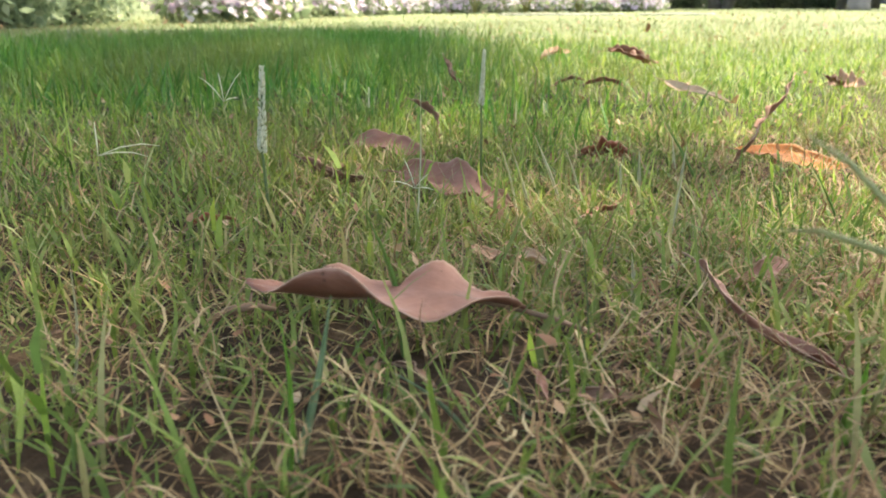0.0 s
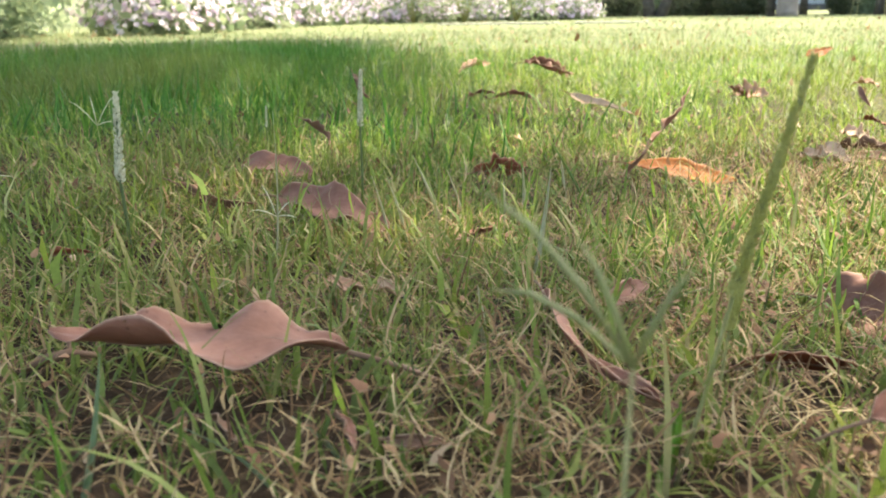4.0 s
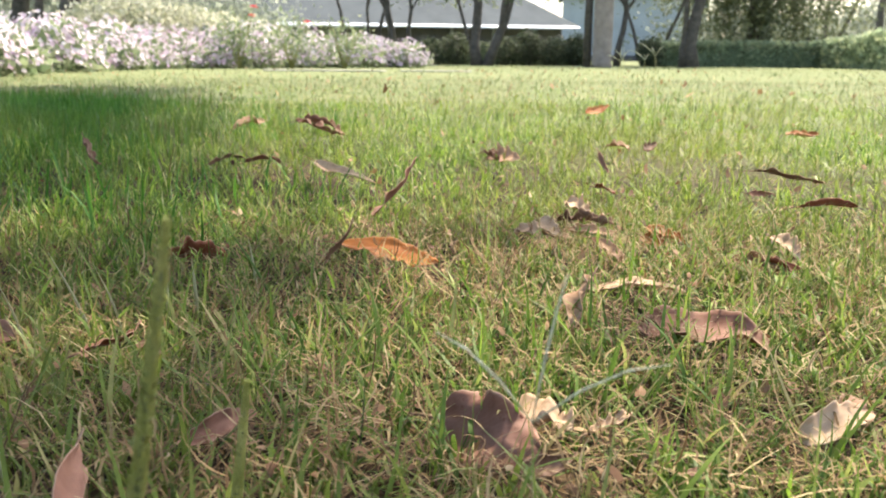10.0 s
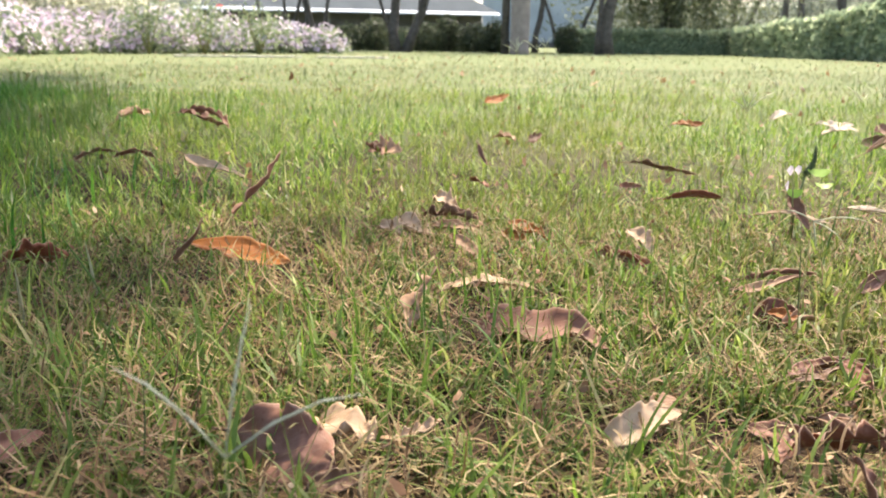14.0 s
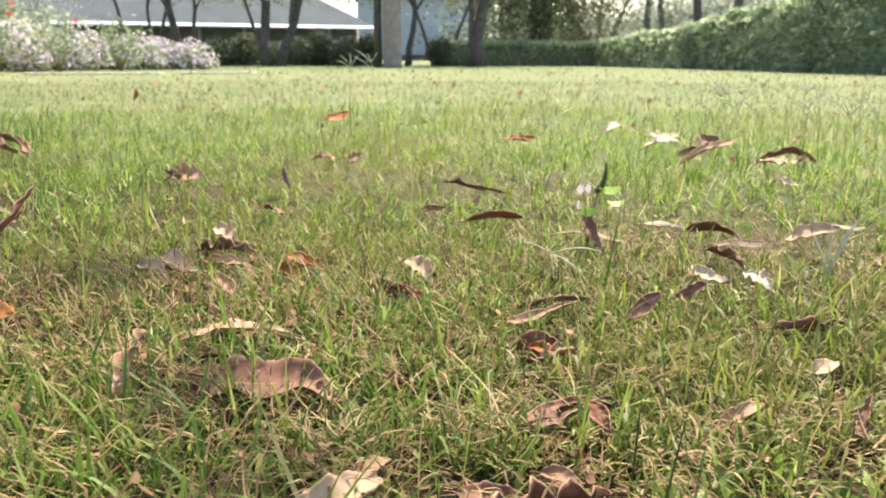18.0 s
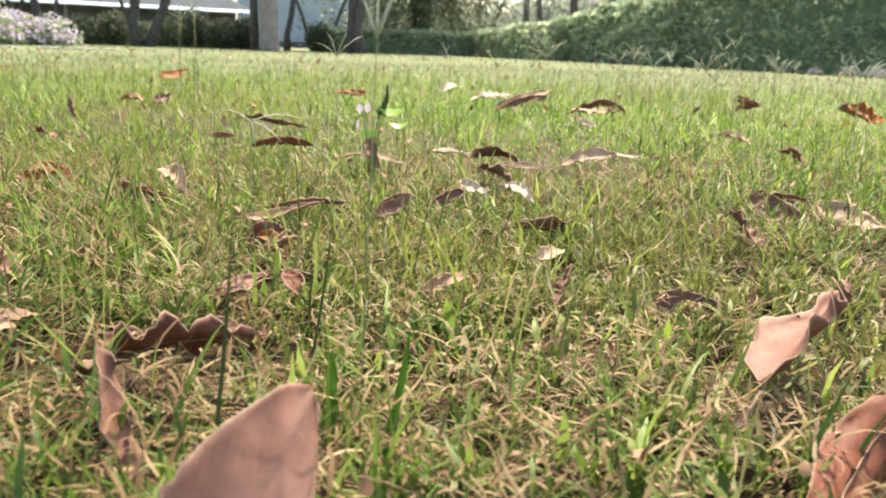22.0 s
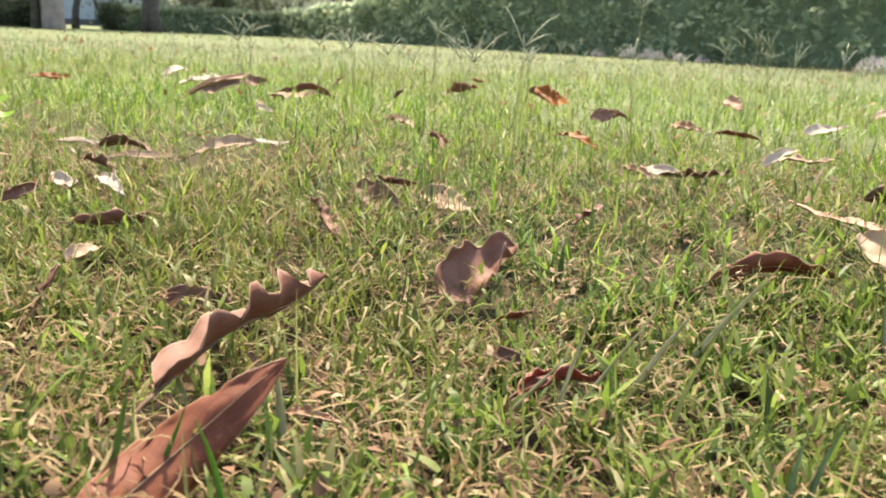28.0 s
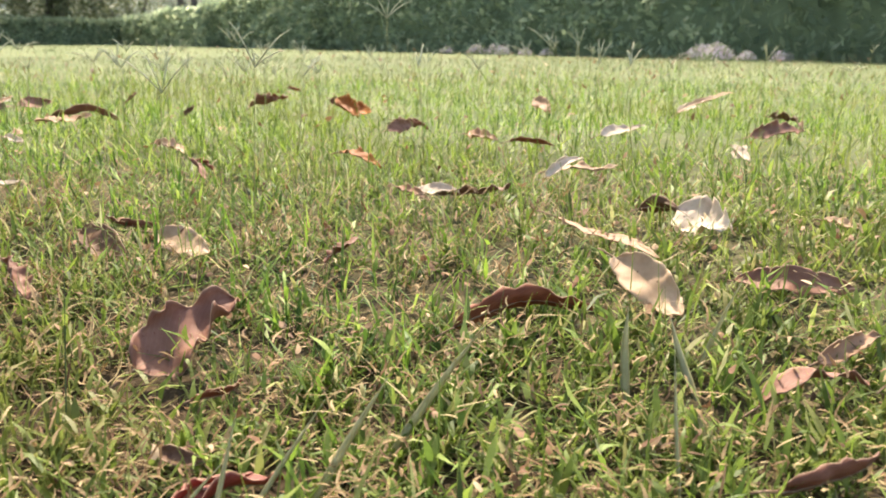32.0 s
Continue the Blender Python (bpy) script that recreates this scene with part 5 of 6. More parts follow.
seed_head((2.006, 2.066, 0.185), [(1.984, 2.074, 0.217), (1.995, 2.070, 0.210), (2.021, 2.060, 0.197), (2.038, 2.053, 0.210)], 0.0053)
seed_head((1.927, 1.881, 0.189), [(1.904, 1.890, 0.218), (1.917, 1.885, 0.209), (1.943, 1.876, 0.218)], 0.0047)
seed_head((0.855, 2.403, 0.227), [(0.817, 2.406, 0.250), (0.852, 2.403, 0.241), (0.865, 2.402, 0.243)], 0.0061)
seed_head((0.864, 2.229, 0.235), [(0.829, 2.232, 0.263), (0.855, 2.230, 0.255), (0.878, 2.228, 0.257)], 0.0056)
seed_head((0.810, 2.528, 0.227), [(0.783, 2.527, 0.253), (0.810, 2.528, 0.259), (0.813, 2.528, 0.245)], 0.0061)
seed_head((0.808, 2.620, 0.221), [(0.771, 2.620, 0.238), (0.807, 2.620, 0.254), (0.829, 2.621, 0.251)], 0.0064)
seed_head((0.680, 0.483, 0.119), [(0.651, 0.476, 0.149), (0.690, 0.485, 0.170), (0.721, 0.487, 0.139)], 0.0008)
seed_head((0.548, 0.287, 0.135), [(0.516, 0.295, 0.166), (0.536, 0.292, 0.158), (0.558, 0.291, 0.155), (0.505, 0.322, 0.138)], 0.0034, BLADE_TONES["olive"][0])
HEADS = random.Random(12)
for _ in range(46):
    a, far = radians(HEADS.uniform(8, 62)), HEADS.uniform(1.3, 3.4)
    hx, hy = 1.15 + far * math.sin(a), 0.25 + far * math.cos(a)
    hz = HEADS.uniform(0.115, 0.175)
    spread = [(hx + HEADS.uniform(-0.03, 0.03), hy + HEADS.uniform(-0.02, 0.02), hz + HEADS.uniform(0.012, 0.034)) for _ in range(HEADS.choice((2, 3, 3, 4)))]
    seed_head((hx, hy, hz), spread, 0.0042)
twig((0.232, 0.433, 0.030), (0.261, 0.455, 0.034), .0028)
white_flower_sprig((1.113, 1.288, 0.095), (1.135, 1.309, 0.090))

# ---- the far side of the lawn ----
def leaf_cards(centres, size, spread):
    """Small leaf-shaped quads at places, turned at random."""
    n = len(centres)
    d = rng.normal(0, 1, (n, 3))
    d /= np.linalg.norm(d, axis=1)[:, None]
    e = np.cross(d, rng.normal(0, 1, (n, 3)))
    e /= np.linalg.norm(e, axis=1)[:, None]
    s = (size * rng.uniform(0.6, 1.3, n))[:, None]
    p = centres + rng.normal(0, spread, (n, 3))
    verts = np.stack([p - d * s, p + e * s * 0.45, p + d * s, p - e * s * 0.45], 1).reshape(-1, 3)
    return verts, np.arange(4 * n).reshape(-1, 4)


def hedge_run(name, a, b, h0, h1, deep, count, size, label, leaf=None):
    """A clipped hedge from a to b, its height going from h0 to h1, with a solid core for its shaded inside and a skin
    of leaves.
    """
    a, b = np.array(a, float), np.array(b, float)
    along = b - a
    length = np.hypot(*along)
    along /= length
    side = np.array([-along[1], along[0]])
    thing = new(name)
    thing.location = (*a, 0)
    verts, faces, steps = [], [], 30
    for i in range(steps + 1):
        u = i / steps
        h = (h0 + (h1 - h0) * u) * 0.9
        for q, z in ((-1, -0.05), (-0.92, h), (0.92, h), (1, -0.05)):
            p = along * (u * length) + side * (q * deep * 0.27 * (1 + 0.1 * math.sin(9 * u + q)))
            verts.append((p[0], p[1], z * (1 + 0.04 * math.sin(23 * u + 2 * q))))
        if i:
            o = 4 * i
            faces += [(o - 4 + k, o - 3 + k, o + 1 + k, o + k) for k in range(3)]
    faces += [(0, 1, 2, 3), tuple(4 * steps + k for k in (3, 2, 1, 0))]
    part("branch_core", mesh_of("branch_core", verts, faces, CORE), thing, "solid core coloured dark for the shade inside")
    u = rng.uniform(0, 1, count)
    h = h0 + (h1 - h0) * u
    face = rng.uniform(0, 1, count)
    q = np.where(face < 0.62, -1.0, np.where(face < 0.9, rng.uniform(-1, 1, count), 1.0))
    zz = np.where((face >= 0.62) & (face < 0.9), h, h * rng.uniform(0.02, 1, count))
    bulge = 1 + 0.16 * field(u * length, zz * 2.0, 2.2, 21) + 0.16 * field(u * length, zz * 2.5, 7.0, 23)
    off = q * deep / 2 * bulge
    top = zz * (1 + 0.03 * field(u * length, u * 0, 3.0, 22))
    c = np.stack([along[0] * u * length + side[0] * off, along[1] * u * length + side[1] * off, top], 1)
    v, f = leaf_cards(c, size, 0.04)
    part("leaves", fast_mesh("leaves", v, f, leaf or HEDGE), thing)
    return tagged(thing, label, "hedge")


hedge_run("clipped_hedge", (8.9, -2.0), (7.9, 13.6), 1.5, 1.22, 0.9, 78000, 0.058, "tall clipped green hedge along the lawn's side")
hedge_run("clipped_hedge", (7.93, 13.2), (7.65, 18.2), 1.22, 0.84, 0.9, 16000, 0.07, "clipped green hedge sloping down to a corner")
hedge_run("clipped_hedge", (7.67, 17.8), (7.3, 24.6), 0.84, 0.64, 0.9, 14000, 0.07, "clipped green hedge ending at a corner")
hedge_run("clipped_hedge", (7.4, 24.4), (2.5, 24.4), 0.64, 0.6, 0.8, 9000, 0.065, "low clipped hedge across the end of the lawn")
hedge_run("clipped_hedge", (1.0, 25.0), (-14.0, 25.0), 0.62, 0.55, 1.0, 11000, 0.06, "low hedge in front of the pavilion, darkened for tree shade", SHADE_DARK)


def tree(name, at, stems, height, crown, label, lean=(0, 0), card=0.06, cards=7500, droop=0.0, leaf=None):
    """A tree: stems as (turn in degrees, spread, radius), forked limbs, and a crown of small leaves (radius, centre height)."""
    thing = new(name)
    thing.location = (*at, float(ground_z(np.array(at[0]), np.array(at[1]))) - 0.05)
    r = random.Random(round(100 * at[0] + 31 * at[1]))
    ends = []
    for turn, spread, rad in stems:
        a = radians(turn)
        d = Vector((math.cos(a) * spread + lean[0], math.sin(a) * spread + lean[1], 1))
        pts, p = [], Vector((0.12 * math.cos(a) * (len(stems) > 1), 0.12 * math.sin(a) * (len(stems) > 1), 0))
        for i in range(9):
            pts.append(p.copy())
            p += d * (height / 8) + Vector((r.uniform(-1, 1), r.uniform(-1, 1), 0)) * (rad * 0.5 + 0.07)
        trunk = part("trunk", tube_mesh("trunk", pts, [rad * (1.25 if i == 0 else 1 - 0.075 * i) for i in range(9)], BARK, 9), thing)
        for k in (3, 5, 6, 7):
            q, g = pts[k].copy(), a + r.uniform(-1.8, 1.8)
            limb = []
            for i in range(6):
                limb.append(q.copy())
                q += Vector((math.cos(g) * 0.55, math.sin(g) * 0.55, 0.8)) * height * 0.07 + Vector((r.uniform(-1, 1), r.uniform(-1, 1), r.uniform(-1, 1))) * 0.03
            part("limb", tube_mesh("limb", limb, [rad * 0.5 * (1 - 0.15 * i) for i in range(6)], BARK, 6), trunk)
            ends.append(limb[-1])
        ends.append(pts[-1])
    if crown:
        rad, zc = crown
        e = np.array([tuple(v) for v in ends])
        pick = e[rng.integers(0, len(e), cards)]
        centre = pick * 0.5 + np.array([lean[0] * zc, lean[1] * zc, zc]) * 0.5
        off = rng.normal(0, 1, (cards, 3)) * np.array([rad, rad, rad * 0.55]) * 0.5
        c = centre + off
        clump = np.round(c / (rad * 0.35)) * (rad * 0.35)
        c = c * 0.45 + clump * 0.55 + rng.normal(0, rad * 0.06, c.shape)
        if droop:
            c[:, 2] -= droop * rng.uniform(0, 1, cards) ** 1.5
        if leaf is None:
            c = c[c[:, 2] > 2.3 - 0.33 * droop]
        v, f = leaf_cards(c, card, 0.03)
        part("crown", fast_mesh("crown", v, f, leaf or CROWN), thing)
    return tagged(thing, label, "tree", "garden trees behind the lawn")


def at19(px, far):
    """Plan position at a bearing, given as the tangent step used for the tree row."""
    a = radians(6.7) + math.atan((px - 784) / 1444)
    return (0.9 + far * math.sin(a), 0.345 + far * math.cos(a))


tree("small_tree", at19(222, 24), [(20, .36, .055), (165, .36, .055), (60, .12, .05)], 4.0, (2.0, 4.4), "slender many-stemmed dark tree behind the flower bed")
tree("small_tree", at19(295, 23), [(185, .12, .11), (20, .2, .06)], 3.8, (1.5, 3.6), "crooked twin-stemmed dark garden tree", cards=3000)
tree("garden_tree", at19(440, 22.5), [(0, .16, .13), (170, .12, .14), (10, .34, .06), (165, .3, .05)], 4.2, (2.4, 4.0), "sturdy many-stemmed tree with hanging leaf sprays", droop=2.2)
tree("small_tree", at19(668, 24), [(60, .03, .09)], 4.0, (1.2, 4.4), "thin dark upright tree beside the pale trunk", cards=2600)
tree("small_tree", at19(718, 25), [(10, .45, .055), (170, .38, .055)], 4.0, (2.0, 4.6), "pale forked small tree behind the low hedge")
tree("garden_tree", at19(778, 22), [(15, .10, .17), (165, .05, .08)], 4.2, (2.2, 4.4), "thick dark leaning tree trunk at the lawn's edge", lean=(.06, 0))
tree("weeping_tree", at19(885, 27), [(0, .05, .14), (180, .06, .13), (90, .02, .16)], 4.0, (2.6, 4.0), "broad weeping tree with drooping olive foliage", cards=30000, droop=3.2, card=0.07, leaf=OLIVE)
tree("garden_tree", at19(985, 30), [(20, .5, .08), (165, .55, .08), (80, .1, .08)], 4.0, (2.6, 4.8), "spreading bare-limbed tree against the sky", cards=2600)
tree("tall_tree", at19(1055, 40), [(80, .05, .16)], 9.0, (3.0, 8.5), "tall thin-stemmed tree with haze-pale leaves", leaf=HAZE_TINTED)
tree("tall_tree", at19(1075, 36), [(80, .02, .14)], 6.0, (2.4, 4.2), "hazy tree with a round crown", cards=6000, leaf=HAZE_TINTED)
tree("tall_tree", at19(1148, 38), [(85, .01, .2)], 9.0, (3.0, 6.0), "tall straight-stemmed tree with haze-pale leaves", cards=6000, leaf=HAZE_TINTED)
tree("tall_tree", at19(1210, 38), [(85, .02, .22)], 9.0, (3.2, 5.0), "tall tree with a hazy spreading crown", cards=7000, leaf=HAZE_TINTED)
tree("garden_tree", at19(-430, 19), [(20, .16, .24), (170, .1, .1)], 4.0, (3.0, 3.6), "dark leaning tree behind the flowers", cards=7000, droop=1.6)
tree("garden_tree", at19(-560, 20), [(10, .12, .2), (170, .1, .2)], 4.0, (3.6, 2.6), "dark leafy tree behind the flowers", cards=9000, droop=1.8)


# the haze over these far trees is only in their leaf colour
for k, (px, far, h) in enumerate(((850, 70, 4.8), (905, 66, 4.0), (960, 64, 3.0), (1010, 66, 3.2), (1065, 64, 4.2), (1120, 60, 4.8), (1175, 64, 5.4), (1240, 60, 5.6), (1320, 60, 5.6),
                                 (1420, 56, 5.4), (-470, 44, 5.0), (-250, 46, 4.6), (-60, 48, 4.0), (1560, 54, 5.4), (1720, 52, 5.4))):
    tree("distant_tree", at19(px, far), [(40 * k, 0.05, 0.16)], h * 0.6, (h * 0.9, h * 0.45), "hazy grey-green broad-crowned tree behind the garden", card=0.15, cards=5000 if 900 < px < 1100 else 11000, droop=h * 0.35, leaf=HAZE_TINTED)


def palm_trunk(at):
    thing = new("palm_trunk")
    thing.location = (*at, -0.02)
    pts = [(0, 0, z) for z in np.linspace(0, 7, 40)]
    part("trunk", tube_mesh("trunk", pts, [0.25 if i == 0 else 0.212 + 0.006 * (i % 2) for i in range(40)], PALM_BARK, 18), thing)
    # a second thin post: the slim dark pillar left of the trunk
    part("dead_fronds", tube_mesh("dead_fronds", [(-0.33, .1, 0), (-0.33, .1, 2.0), (-0.36, .1, 5)], [.10, .085, .06], BARK, 8), thing, "slim dark pillar beside the trunk")
    tagged(thing, "pale smooth palm trunk standing on the lawn's edge", "palm tree")


palm_trunk(at19(641, 20))


def pavilion():
    """A long low building with a broad pale roof, a white fascia and a dark wall."""
    thing = new("pavilion")
    ax, ay = at19(-700, 58)
    bx, by = at19(612, 58)
    thing.location = (bx, by, 0)
    d = Vector((ax - bx, ay - by, 0))
    back = Vector((-d.y, d.x, 0)).normalized()
    if back.y < 0:
        back = -back
    o = Vector((0, 0, 0))
    lo, hi = 2.15, 6.2

    def box(name, p, q, deep, z0, z1, mat, label=""):
        c = [p, q, q + back * deep, p + back * deep]
        verts = [(v.x, v.y, z0) for v in c] + [(v.x, v.y, z1) for v in c]
        faces = [(0, 1, 5, 4), (1, 2, 6, 5), (2, 3, 7, 6), (3, 0, 4, 7), (4, 5, 6, 7), (3, 2, 1, 0)]
        part(name, mesh_of(name, verts, faces, mat, False), thing, label)

    # the shade below the eave is already in this wall's dark colour
    box("wall", o + d * 0.02 + back * 1.2, d * 0.98 + back * 1.2, 9, -0.2, lo, WALL, "wall coloured dark for the shade under the eave")
    skirt = [(v.x, v.y, z) for v, z in ((o - back * 0.3, lo), (d - back * 0.3, lo), (d, lo + 0.14), (o, lo + 0.14), (o - back * 0.3, lo - 0.08), (d - back * 0.3, lo - 0.08))]
    part("skirt_roof", mesh_of("skirt_roof", skirt, [(0, 1, 2, 3), (4, 5, 1, 0), (3, 2, 5, 4)], FASCIA, False), thing, "white sloping eave strip")
    ridge0, ridge1 = d * 0.16 + back * 6, d * 0.85 + back * 6
    e = [o, d, d + back * 12, back * 12]
    verts = [(v.x, v.y, lo + 0.14) for v in e] + [(ridge0.x, ridge0.y, hi), (ridge1.x, ridge1.y, hi)]
    part("roof", mesh_of("roof", verts, [(0, 1, 5, 4), (1, 2, 5), (2, 3, 4, 5), (3, 0, 4), (3, 2, 1, 0)], ROOF, False), thing, "pale blue-grey roof")
    for k in range(1, 14):
        p = d * (k / 14)
        box("post", p + back * 0.5, p + back * 0.5 + d.normalized() * 0.18, 0.18, -0.2, lo, POST)
    tagged(thing, "long low pavilion with a pale grey roof and white fascia", "building")


pavilion()


def pale_building():
    """A plain-walled building farther off, with a low hipped roof and a plinth."""
    thing = new("pale_building")
    ax, ay = at19(585, 74)
    bx, by = at19(812, 74)
    thing.location = (ax, ay, 0)
    d = Vector((bx - ax, by - ay, 0))
    back = Vector((-d.y, d.x, 0)).normalized()

    def block(name, grow, z0, z1, mat, top, label):
        u = d.normalized() * grow
        low = [-u - back * grow, d + u - back * grow, d + u + back * (9 + grow), -u + back * (9 + grow)]
        mid = (low[0] + low[2]) / 2
        high = [v.lerp(mid, top) for v in low]
        verts = [(v.x, v.y, z0) for v in low] + [(v.x, v.y, z1) for v in high]
        faces = [(0, 1, 5, 4), (1, 2, 6, 5), (2, 3, 7, 6), (3, 0, 4, 7), (4, 5, 6, 7), (3, 2, 1, 0)]
        part(name, mesh_of(name, verts, faces, mat, False), thing, label)

    block("plinth", 0.1, -0.2, 0.5, WALL, 0.0, "dark plinth")
    block("wall", 0.0, 0.5, 5.2, PALE_WALL, 0.0, "pale grey plastered wall")
    block("roof", 0.6, 5.2, 6.6, ROOF, 0.55, "low grey roof")
    tagged(thing, "pale grey plain-walled building far behind the trees", "building")


pale_building()


# ---- flower bed ----
def flower_plant_meshes(seed, rad, high):
    r = np.random.default_rng(seed)
    n = 260
    a, q, z = r.uniform(0, 6.28, n), np.sqrt(r.uniform(0, 1, n)), r.uniform(0, 1, n)
    c = np.stack([rad * q * np.cos(a), rad * q * np.sin(a), high * z * np.sqrt(np.maximum(0, 1.05 - q * q))], 1)
    leaves = fast_mesh("foliage", *leaf_cards(c, 0.06, 0.02), BED_LEAF)
    pieces, quads, at = [], [], 0
    for _ in range(420):
        a, q = r.uniform(0, 6.28), math.sqrt(r.uniform(0, 1))
        z = high * (math.sqrt(max(0, 1.05 - q * q)) * r.uniform(0.35, 1.12))
        p = np.array([rad * q * math.cos(a), rad * q * math.sin(a), z])
        nrm = np.array([math.cos(a) * q + r.normal(0, .4), math.sin(a) * q + r.normal(0, .4) - .2, 0.6])
        nrm /= np.linalg.norm(nrm)
        e = np.cross(nrm, (0.3, 0.1, 1.0))
        e /= np.linalg.norm(e)
        f = np.cross(nrm, e)
        s = r.uniform(0.018, 0.029)
        ring = []
        for k in range(10):
            w = 0.628 * k
            ring.append(p + s * (1 if k % 2 else 0.68) * (math.cos(w) * e + math.sin(w) * f) + nrm * 0.008)
        pieces += [p] + ring
        quads += [(at, at + 1 + (2 * k) % 10, at + 1 + (2 * k + 1) % 10, at + 1 + (2 * k + 2) % 10) for k in range(5)]
        at += 11
    return leaves, fast_mesh("blossoms", np.array(pieces), np.array(quads), PETAL)


PLANTS = [flower_plant_meshes(40 + k, 0.36 + 0.05 * k, 0.34 + 0.05 * k) for k in range(4)]


def flower_plant(x, y, k, turn, size):
    thing = new("flowering_plant")
    thing.matrix_world = Matrix.Translation((x, y, float(ground_z(np.array(x), np.array(y))))) @ Matrix.Rotation(turn, 4, "Z") @ Matrix.Scale(size, 4)
    part("foliage", PLANTS[k][0], thing)
    part("blossoms", PLANTS[k][1], thing, "white and pale pink blossoms")
    tagged(thing, "bushy bedding plant covered in white and pale pink blossoms", "flower", "bedding plants in the flower bed")


def flower_bed():
    r = random.Random(5)
    edge = [(-4.6, 6.6), (-5.6, 9.0), (-5.6, 12.5), (-4.2, 15.5), (-2.0, 17.0)]
    for i in range(len(edge) - 1):
        a, b = Vector(edge[i]), Vector(edge[i + 1])
        n = int((b - a).length / 0.5)
        for k in range(n):
            p = a.lerp(b, k / n)
            nrm = Vector((-(b - a).y, (b - a).x)).normalized()
            for row in range(4):
                q = p + nrm * (0.55 * row + r.uniform(-.12, .12)) + Vector((r.uniform(-.15, .15), r.uniform(-.15, .15)))
                if math.atan2(q.x - 0.5, q.y - 0.1) < radians(-38.5):
                    continue
                flower_plant(q.x, q.y, r.randrange(4), r.uniform(0, 6.28), r.uniform(0.95, 1.35) * (1 + 0.05 * row))


flower_bed()


def shrub(at, rad, high, cards, label, leaf=None):
    thing = new("garden_shrub")
    thing.location = (*at, 0.0)
    for k in range(5):
        a = 1.26 * k
        part("branch", tube_mesh("branch", [(0.05 * math.cos(a), 0.05 * math.sin(a), 0), (0.4 * rad * math.cos(a), 0.4 * rad * math.sin(a), high * 0.5), (0.7 * rad * math.cos(a), 0.7 * rad * math.sin(a), high * 0.85)],
                                 [0.02, 0.014, 0.006], BARK, 6), thing)
    d = rng.normal(0, 1, (cards, 3))
    d /= np.linalg.norm(d, axis=1)[:, None]
    c = d * rng.uniform(0.55, 1.0, cards)[:, None] * np.array([rad, rad, high / 2]) + np.array([0, 0, high / 2])
    c[:, 2] = np.maximum(c[:, 2], 0.02)
    part("foliage", fast_mesh("foliage", *leaf_cards(c, 0.05, 0.04), leaf or HEDGE), thing)
    tagged(thing, label, "shrub")


for sx, sy, sr, sh in ((-5.3, 5.6, 0.6, 0.7), (-5.9, 6.3, 0.8, 0.9), (-4.9, 4.6, 0.5, 0.5), (-6.6, 7.0, 0.8, 0.9), (-4.6, 3.6, 0.5, 0.55)):
    shrub((sx, sy), sr, sh, 1800, "leafy dark green shrub at the end of the flower bed")
for px, far, sr, sh in ((-325, 16.6, 0.8, 1.2), (-240, 16.8, 0.9, 1.3), (-150, 17.0, 0.9, 1.2), (-70, 17.6, 0.7, 1.05), (10, 18.6, 0.7, 0.95)):
    shrub(at19(px, far), sr, sh, 3600, "pale cream clipped shrub behind the bedding plants", CREAMY)
shrub(at19(720, 23.3), 0.36, 0.78, 1500, "round clipped dark bush below a forked tree", SHADE_DARK)
for px, far, sr, sh in ((350, 23.8, 0.5, 0.75), (395, 24, 0.45, 0.9), (480, 23.6, 0.5, 0.8), (520, 24, 0.4, 1.0), (565, 23.7, 0.5, 0.8), (600, 23.9, 0.35, 0.9)):
    shrub(at19(px, far), sr, sh, 1500, "loose dark shrub in front of the pavilion", SHADE_DARK)


# small flowering plants added to stand for pale sunlit gaps at the hedge foot
for k, fy in enumerate((4.7, 4.95, 5.2, 5.4, 7.5, 7.75, 8.1, 8.35, 8.7, 9.1)):
    w = random.Random(70 + k)
    flower_plant(7.55 - 0.05 * (fy - 4) + w.uniform(-0.1, 0.1), fy, k % 4, w.uniform(0, 6.28), w.uniform(0.2, 0.32))


def paving_slab(x, y, turn, long, wide):
    """A worn pale stone let into the lawn, with rounded corners."""
    thing = new("paving_slab")
    thing.matrix_world = Matrix.Translation((x, y, float(ground_z(np.array(x), np.array(y))))) @ Matrix.Rotation(radians(turn), 4, "Z")
    ring = [(sx * (long / 2 - 0.06 * (k == 0)), sy * (wide / 2 - 0.06 * (k == 1))) for sx, sy, k in ((1, 1, 0), (1, 1, 1), (1, -1, 1), (1, -1, 0), (-1, -1, 0), (-1, -1, 1), (-1, 1, 1), (-1, 1, 0))]
    ring = ring[1:2] + ring[0:1] + ring[7:8] + ring[6:7] + ring[5:6] + ring[4:5] + ring[3:4] + ring[2:3]
    verts = [(px, py, -0.03) for px, py in ring] + [(px, py, 0.014) for px, py in ring] + [(px * 0.985, py * 0.95, 0.021) for px, py in ring]
    faces = [(8 * q + k, 8 * q + (k + 1) % 8, 8 * q + 8 + (k + 1) % 8, 8 * q + 8 + k) for q in (0, 1) for k in range(8)] + [tuple(range(16, 24))]
    part("stone", mesh_of("stone", verts, faces, SLAB, False), thing)
    tagged(thing, "pale worn paving slab let into the lawn beside the flowers", "paving slab", "slabs at the flower bed")


SLAB = plain("pale_stone", (0.22, 0.215, 0.16), (0.34, 0.33, 0.26), 6.0, 0.9, 0, 0.004)
for sx, sy, turn, long in ((-2.75, 11.9, 8, 1.7), (-1.25, 12.3, 6, 1.0)):
    paving_slab(sx, sy, turn, long, 0.34)


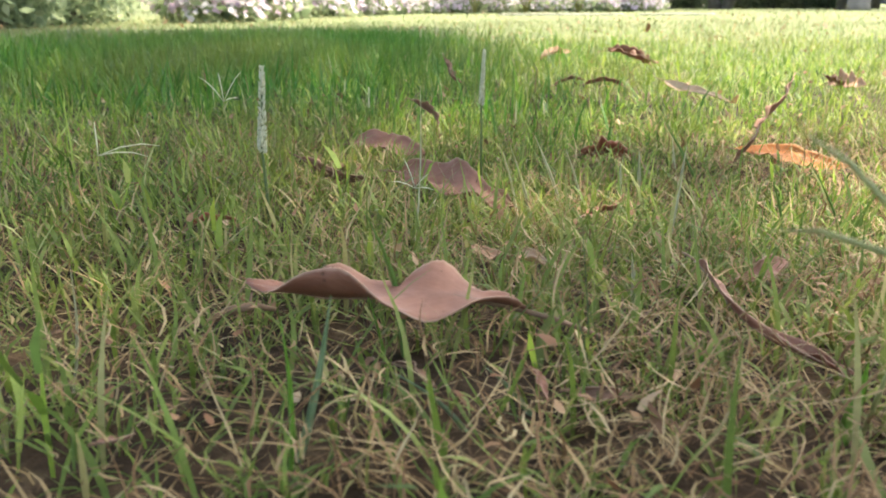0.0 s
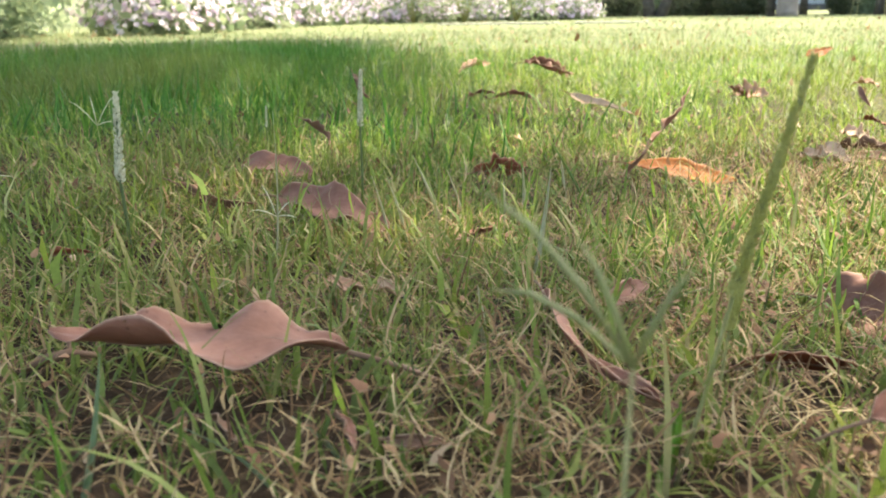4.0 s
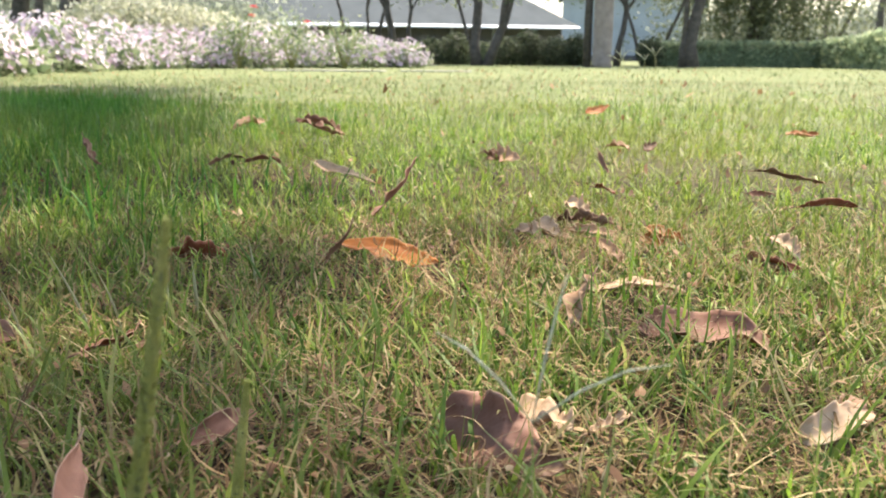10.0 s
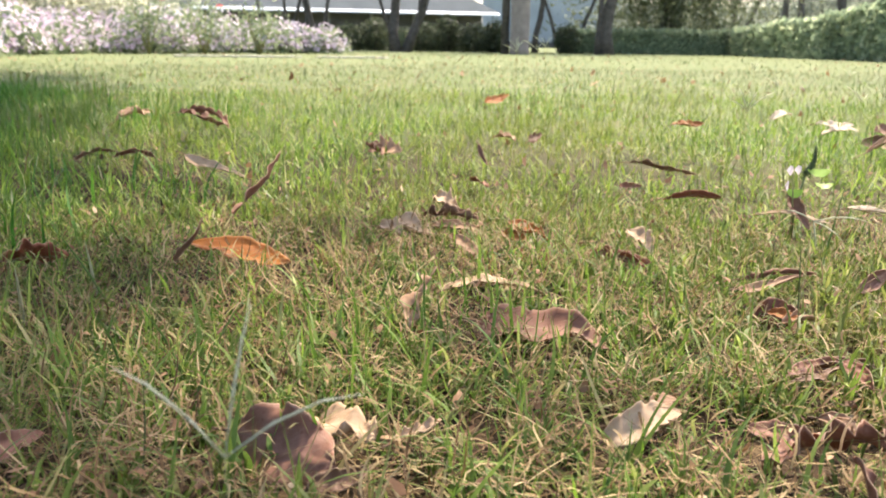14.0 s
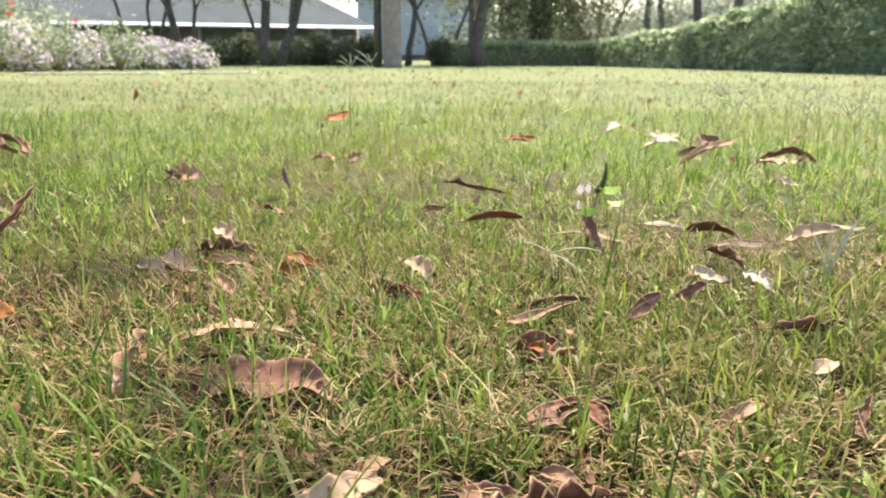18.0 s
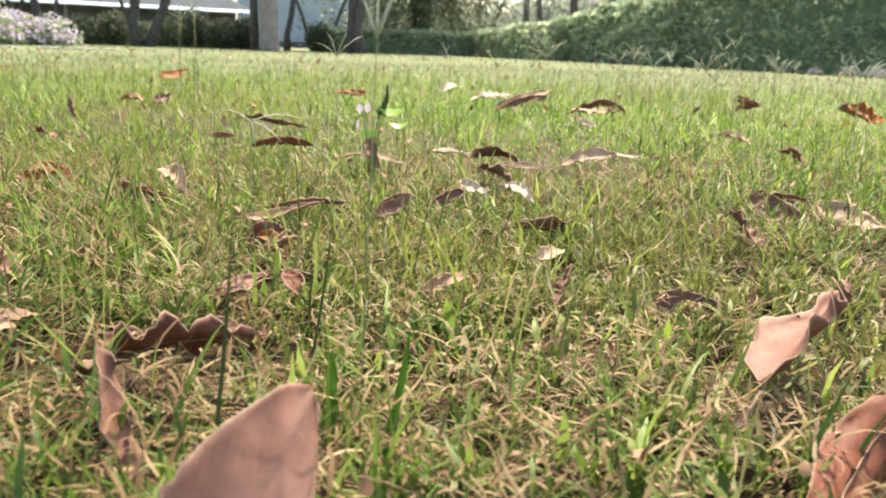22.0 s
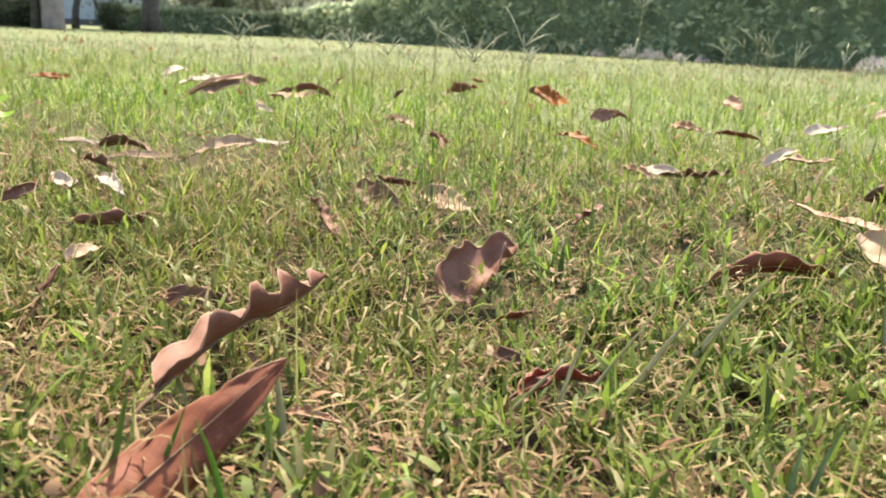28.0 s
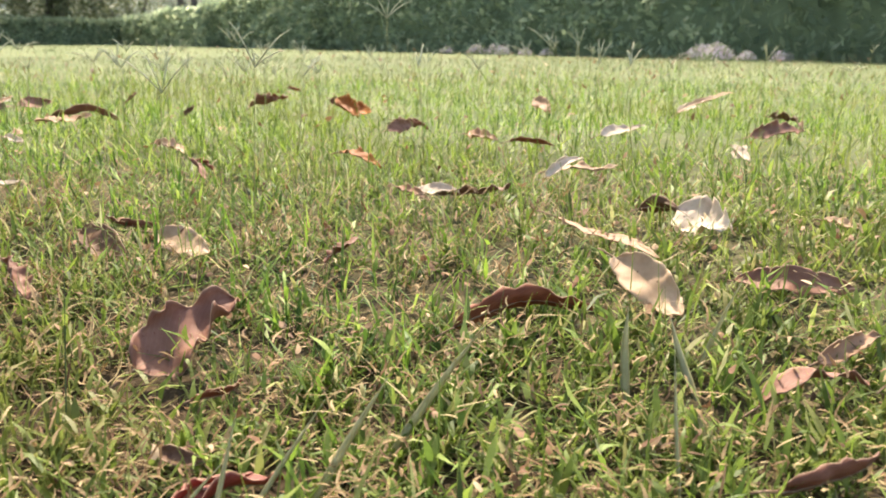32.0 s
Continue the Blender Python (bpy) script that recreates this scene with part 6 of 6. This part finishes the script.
def rose_bush(at, high, blooms, label):
    """A thin shrub with a few red double blossoms on long stems."""
    thing = new("rose_bush")
    thing.location = (*at, 0.0)
    r = random.Random(round(at[0] * 10))
    for k in range(6):
        a = 1.05 * k
        top = Vector((0.28 * math.cos(a), 0.28 * math.sin(a), high * r.uniform(0.75, 1.0)))
        stem = part("stem", tube_mesh("stem", [(0, 0, 0), top * 0.5, top], [0.012, 0.009, 0.005], STALK, 6), thing)
        if k < blooms:
            pts, faces = [], []
            for i in range(14):
                b, q = 2.4 * i, 0.012 + 0.003 * i
                c = top + Vector((q * math.cos(b), q * math.sin(b), 0.03 - 0.0022 * i))
                d = Vector((math.cos(b), math.sin(b), 0.5)) * 0.028
                e = Vector((-math.sin(b), math.cos(b), 0)) * 0.028
                n = len(pts)
                pts += [c - e, c + d, c + e, c - d * 0.4]
                faces.append((n, n + 1, n + 2, n + 3))
            part("blossom", mesh_of("blossom", [tuple(p) for p in pts], faces, ROSE), stem, "red rose blossom")
    n = 380
    c = rng.normal(0, 1, (n, 3)) * np.array([0.22, 0.22, high * 0.2]) + np.array([0, 0, high * 0.55])
    c[:, 2] = np.clip(c[:, 2], 0.03, high)
    part("foliage", fast_mesh("foliage", *leaf_cards(c, 0.045, 0.03), BED_LEAF), thing)
    tagged(thing, label, "rose bush")


ROSE = plain("rose_petal", (0.45, 0.03, 0.04), (0.62, 0.08, 0.09), 30, 0.6, 0.3)
rose_bush((-4.6, 13.4), 1.0, 2, "tall thin rose bush with red blossoms among white flowers")
rose_bush((-3.9, 13.9), 0.95, 1, "yellow-green rose bush with one red blossom")
rose_bush((-3.2, 14.6), 0.85, 0, "leafy yellow-green rose bush among white flowers")


# ---- the tree that shades the near lawn ----
def shade_tree():
    thing = new("shade_tree")
    thing.location = (-4.4, 0.2, -0.05)
    base = Vector(thing.location)
    part("trunk", tube_mesh("trunk", [(0, 0, 0), (0.05, 0.05, 1.2), (0.2, 0.3, 2.4), (0.7, 0.9, 3.4)], [0.26, 0.2, 0.18, 0.14], BARK, 10), thing)
    for tx, ty in ((1.5, 4.2), (0.2, 6.5), (-2.4, 6.8), (-3.5, 3.0), (-0.6, 3.0)):
        e = Vector((tx, ty, 4.1)) - base
        s = Vector((0.7, 0.9, 3.4))
        part("limb", tube_mesh("limb", [s, s.lerp(e, 0.5) + Vector((0, 0, .25)), e], [0.11, 0.07, 0.03], BARK, 7), thing)
    # crown: a broad slab of leaves; its sunlit edge runs along one line
    n = 17500
    x, y = rng.uniform(-6.0, 3.0, n), rng.uniform(0.2, 8.5, n)
    h = rng.uniform(3.7, 4.4, n)
    edge = 1.74 - (y - 2.8) * 0.46 + 0.3 * np.exp(-((y - 2.36) / 0.32) ** 2) + 0.11 * np.exp(-((y - 2.95) / 0.45) ** 2) + 0.12 * field(x, y, 3.0, 31) + 0.1 * rng.normal(0, 1, n)
    far = 7.0 + 0.3 * field(x, y, 2.0, 33) + 0.15 * rng.normal(0, 1, n)
    keep = (x < edge) & (y < far)
    c = np.stack([x, y, h], 1)[keep] - np.array(base)
    part("crown", fast_mesh("crown", *leaf_cards(c, 0.14, 0.05), CROWN), thing)
    tagged(thing, "broad-leaved tree shading the near part of the lawn", "tree")


shade_tree()
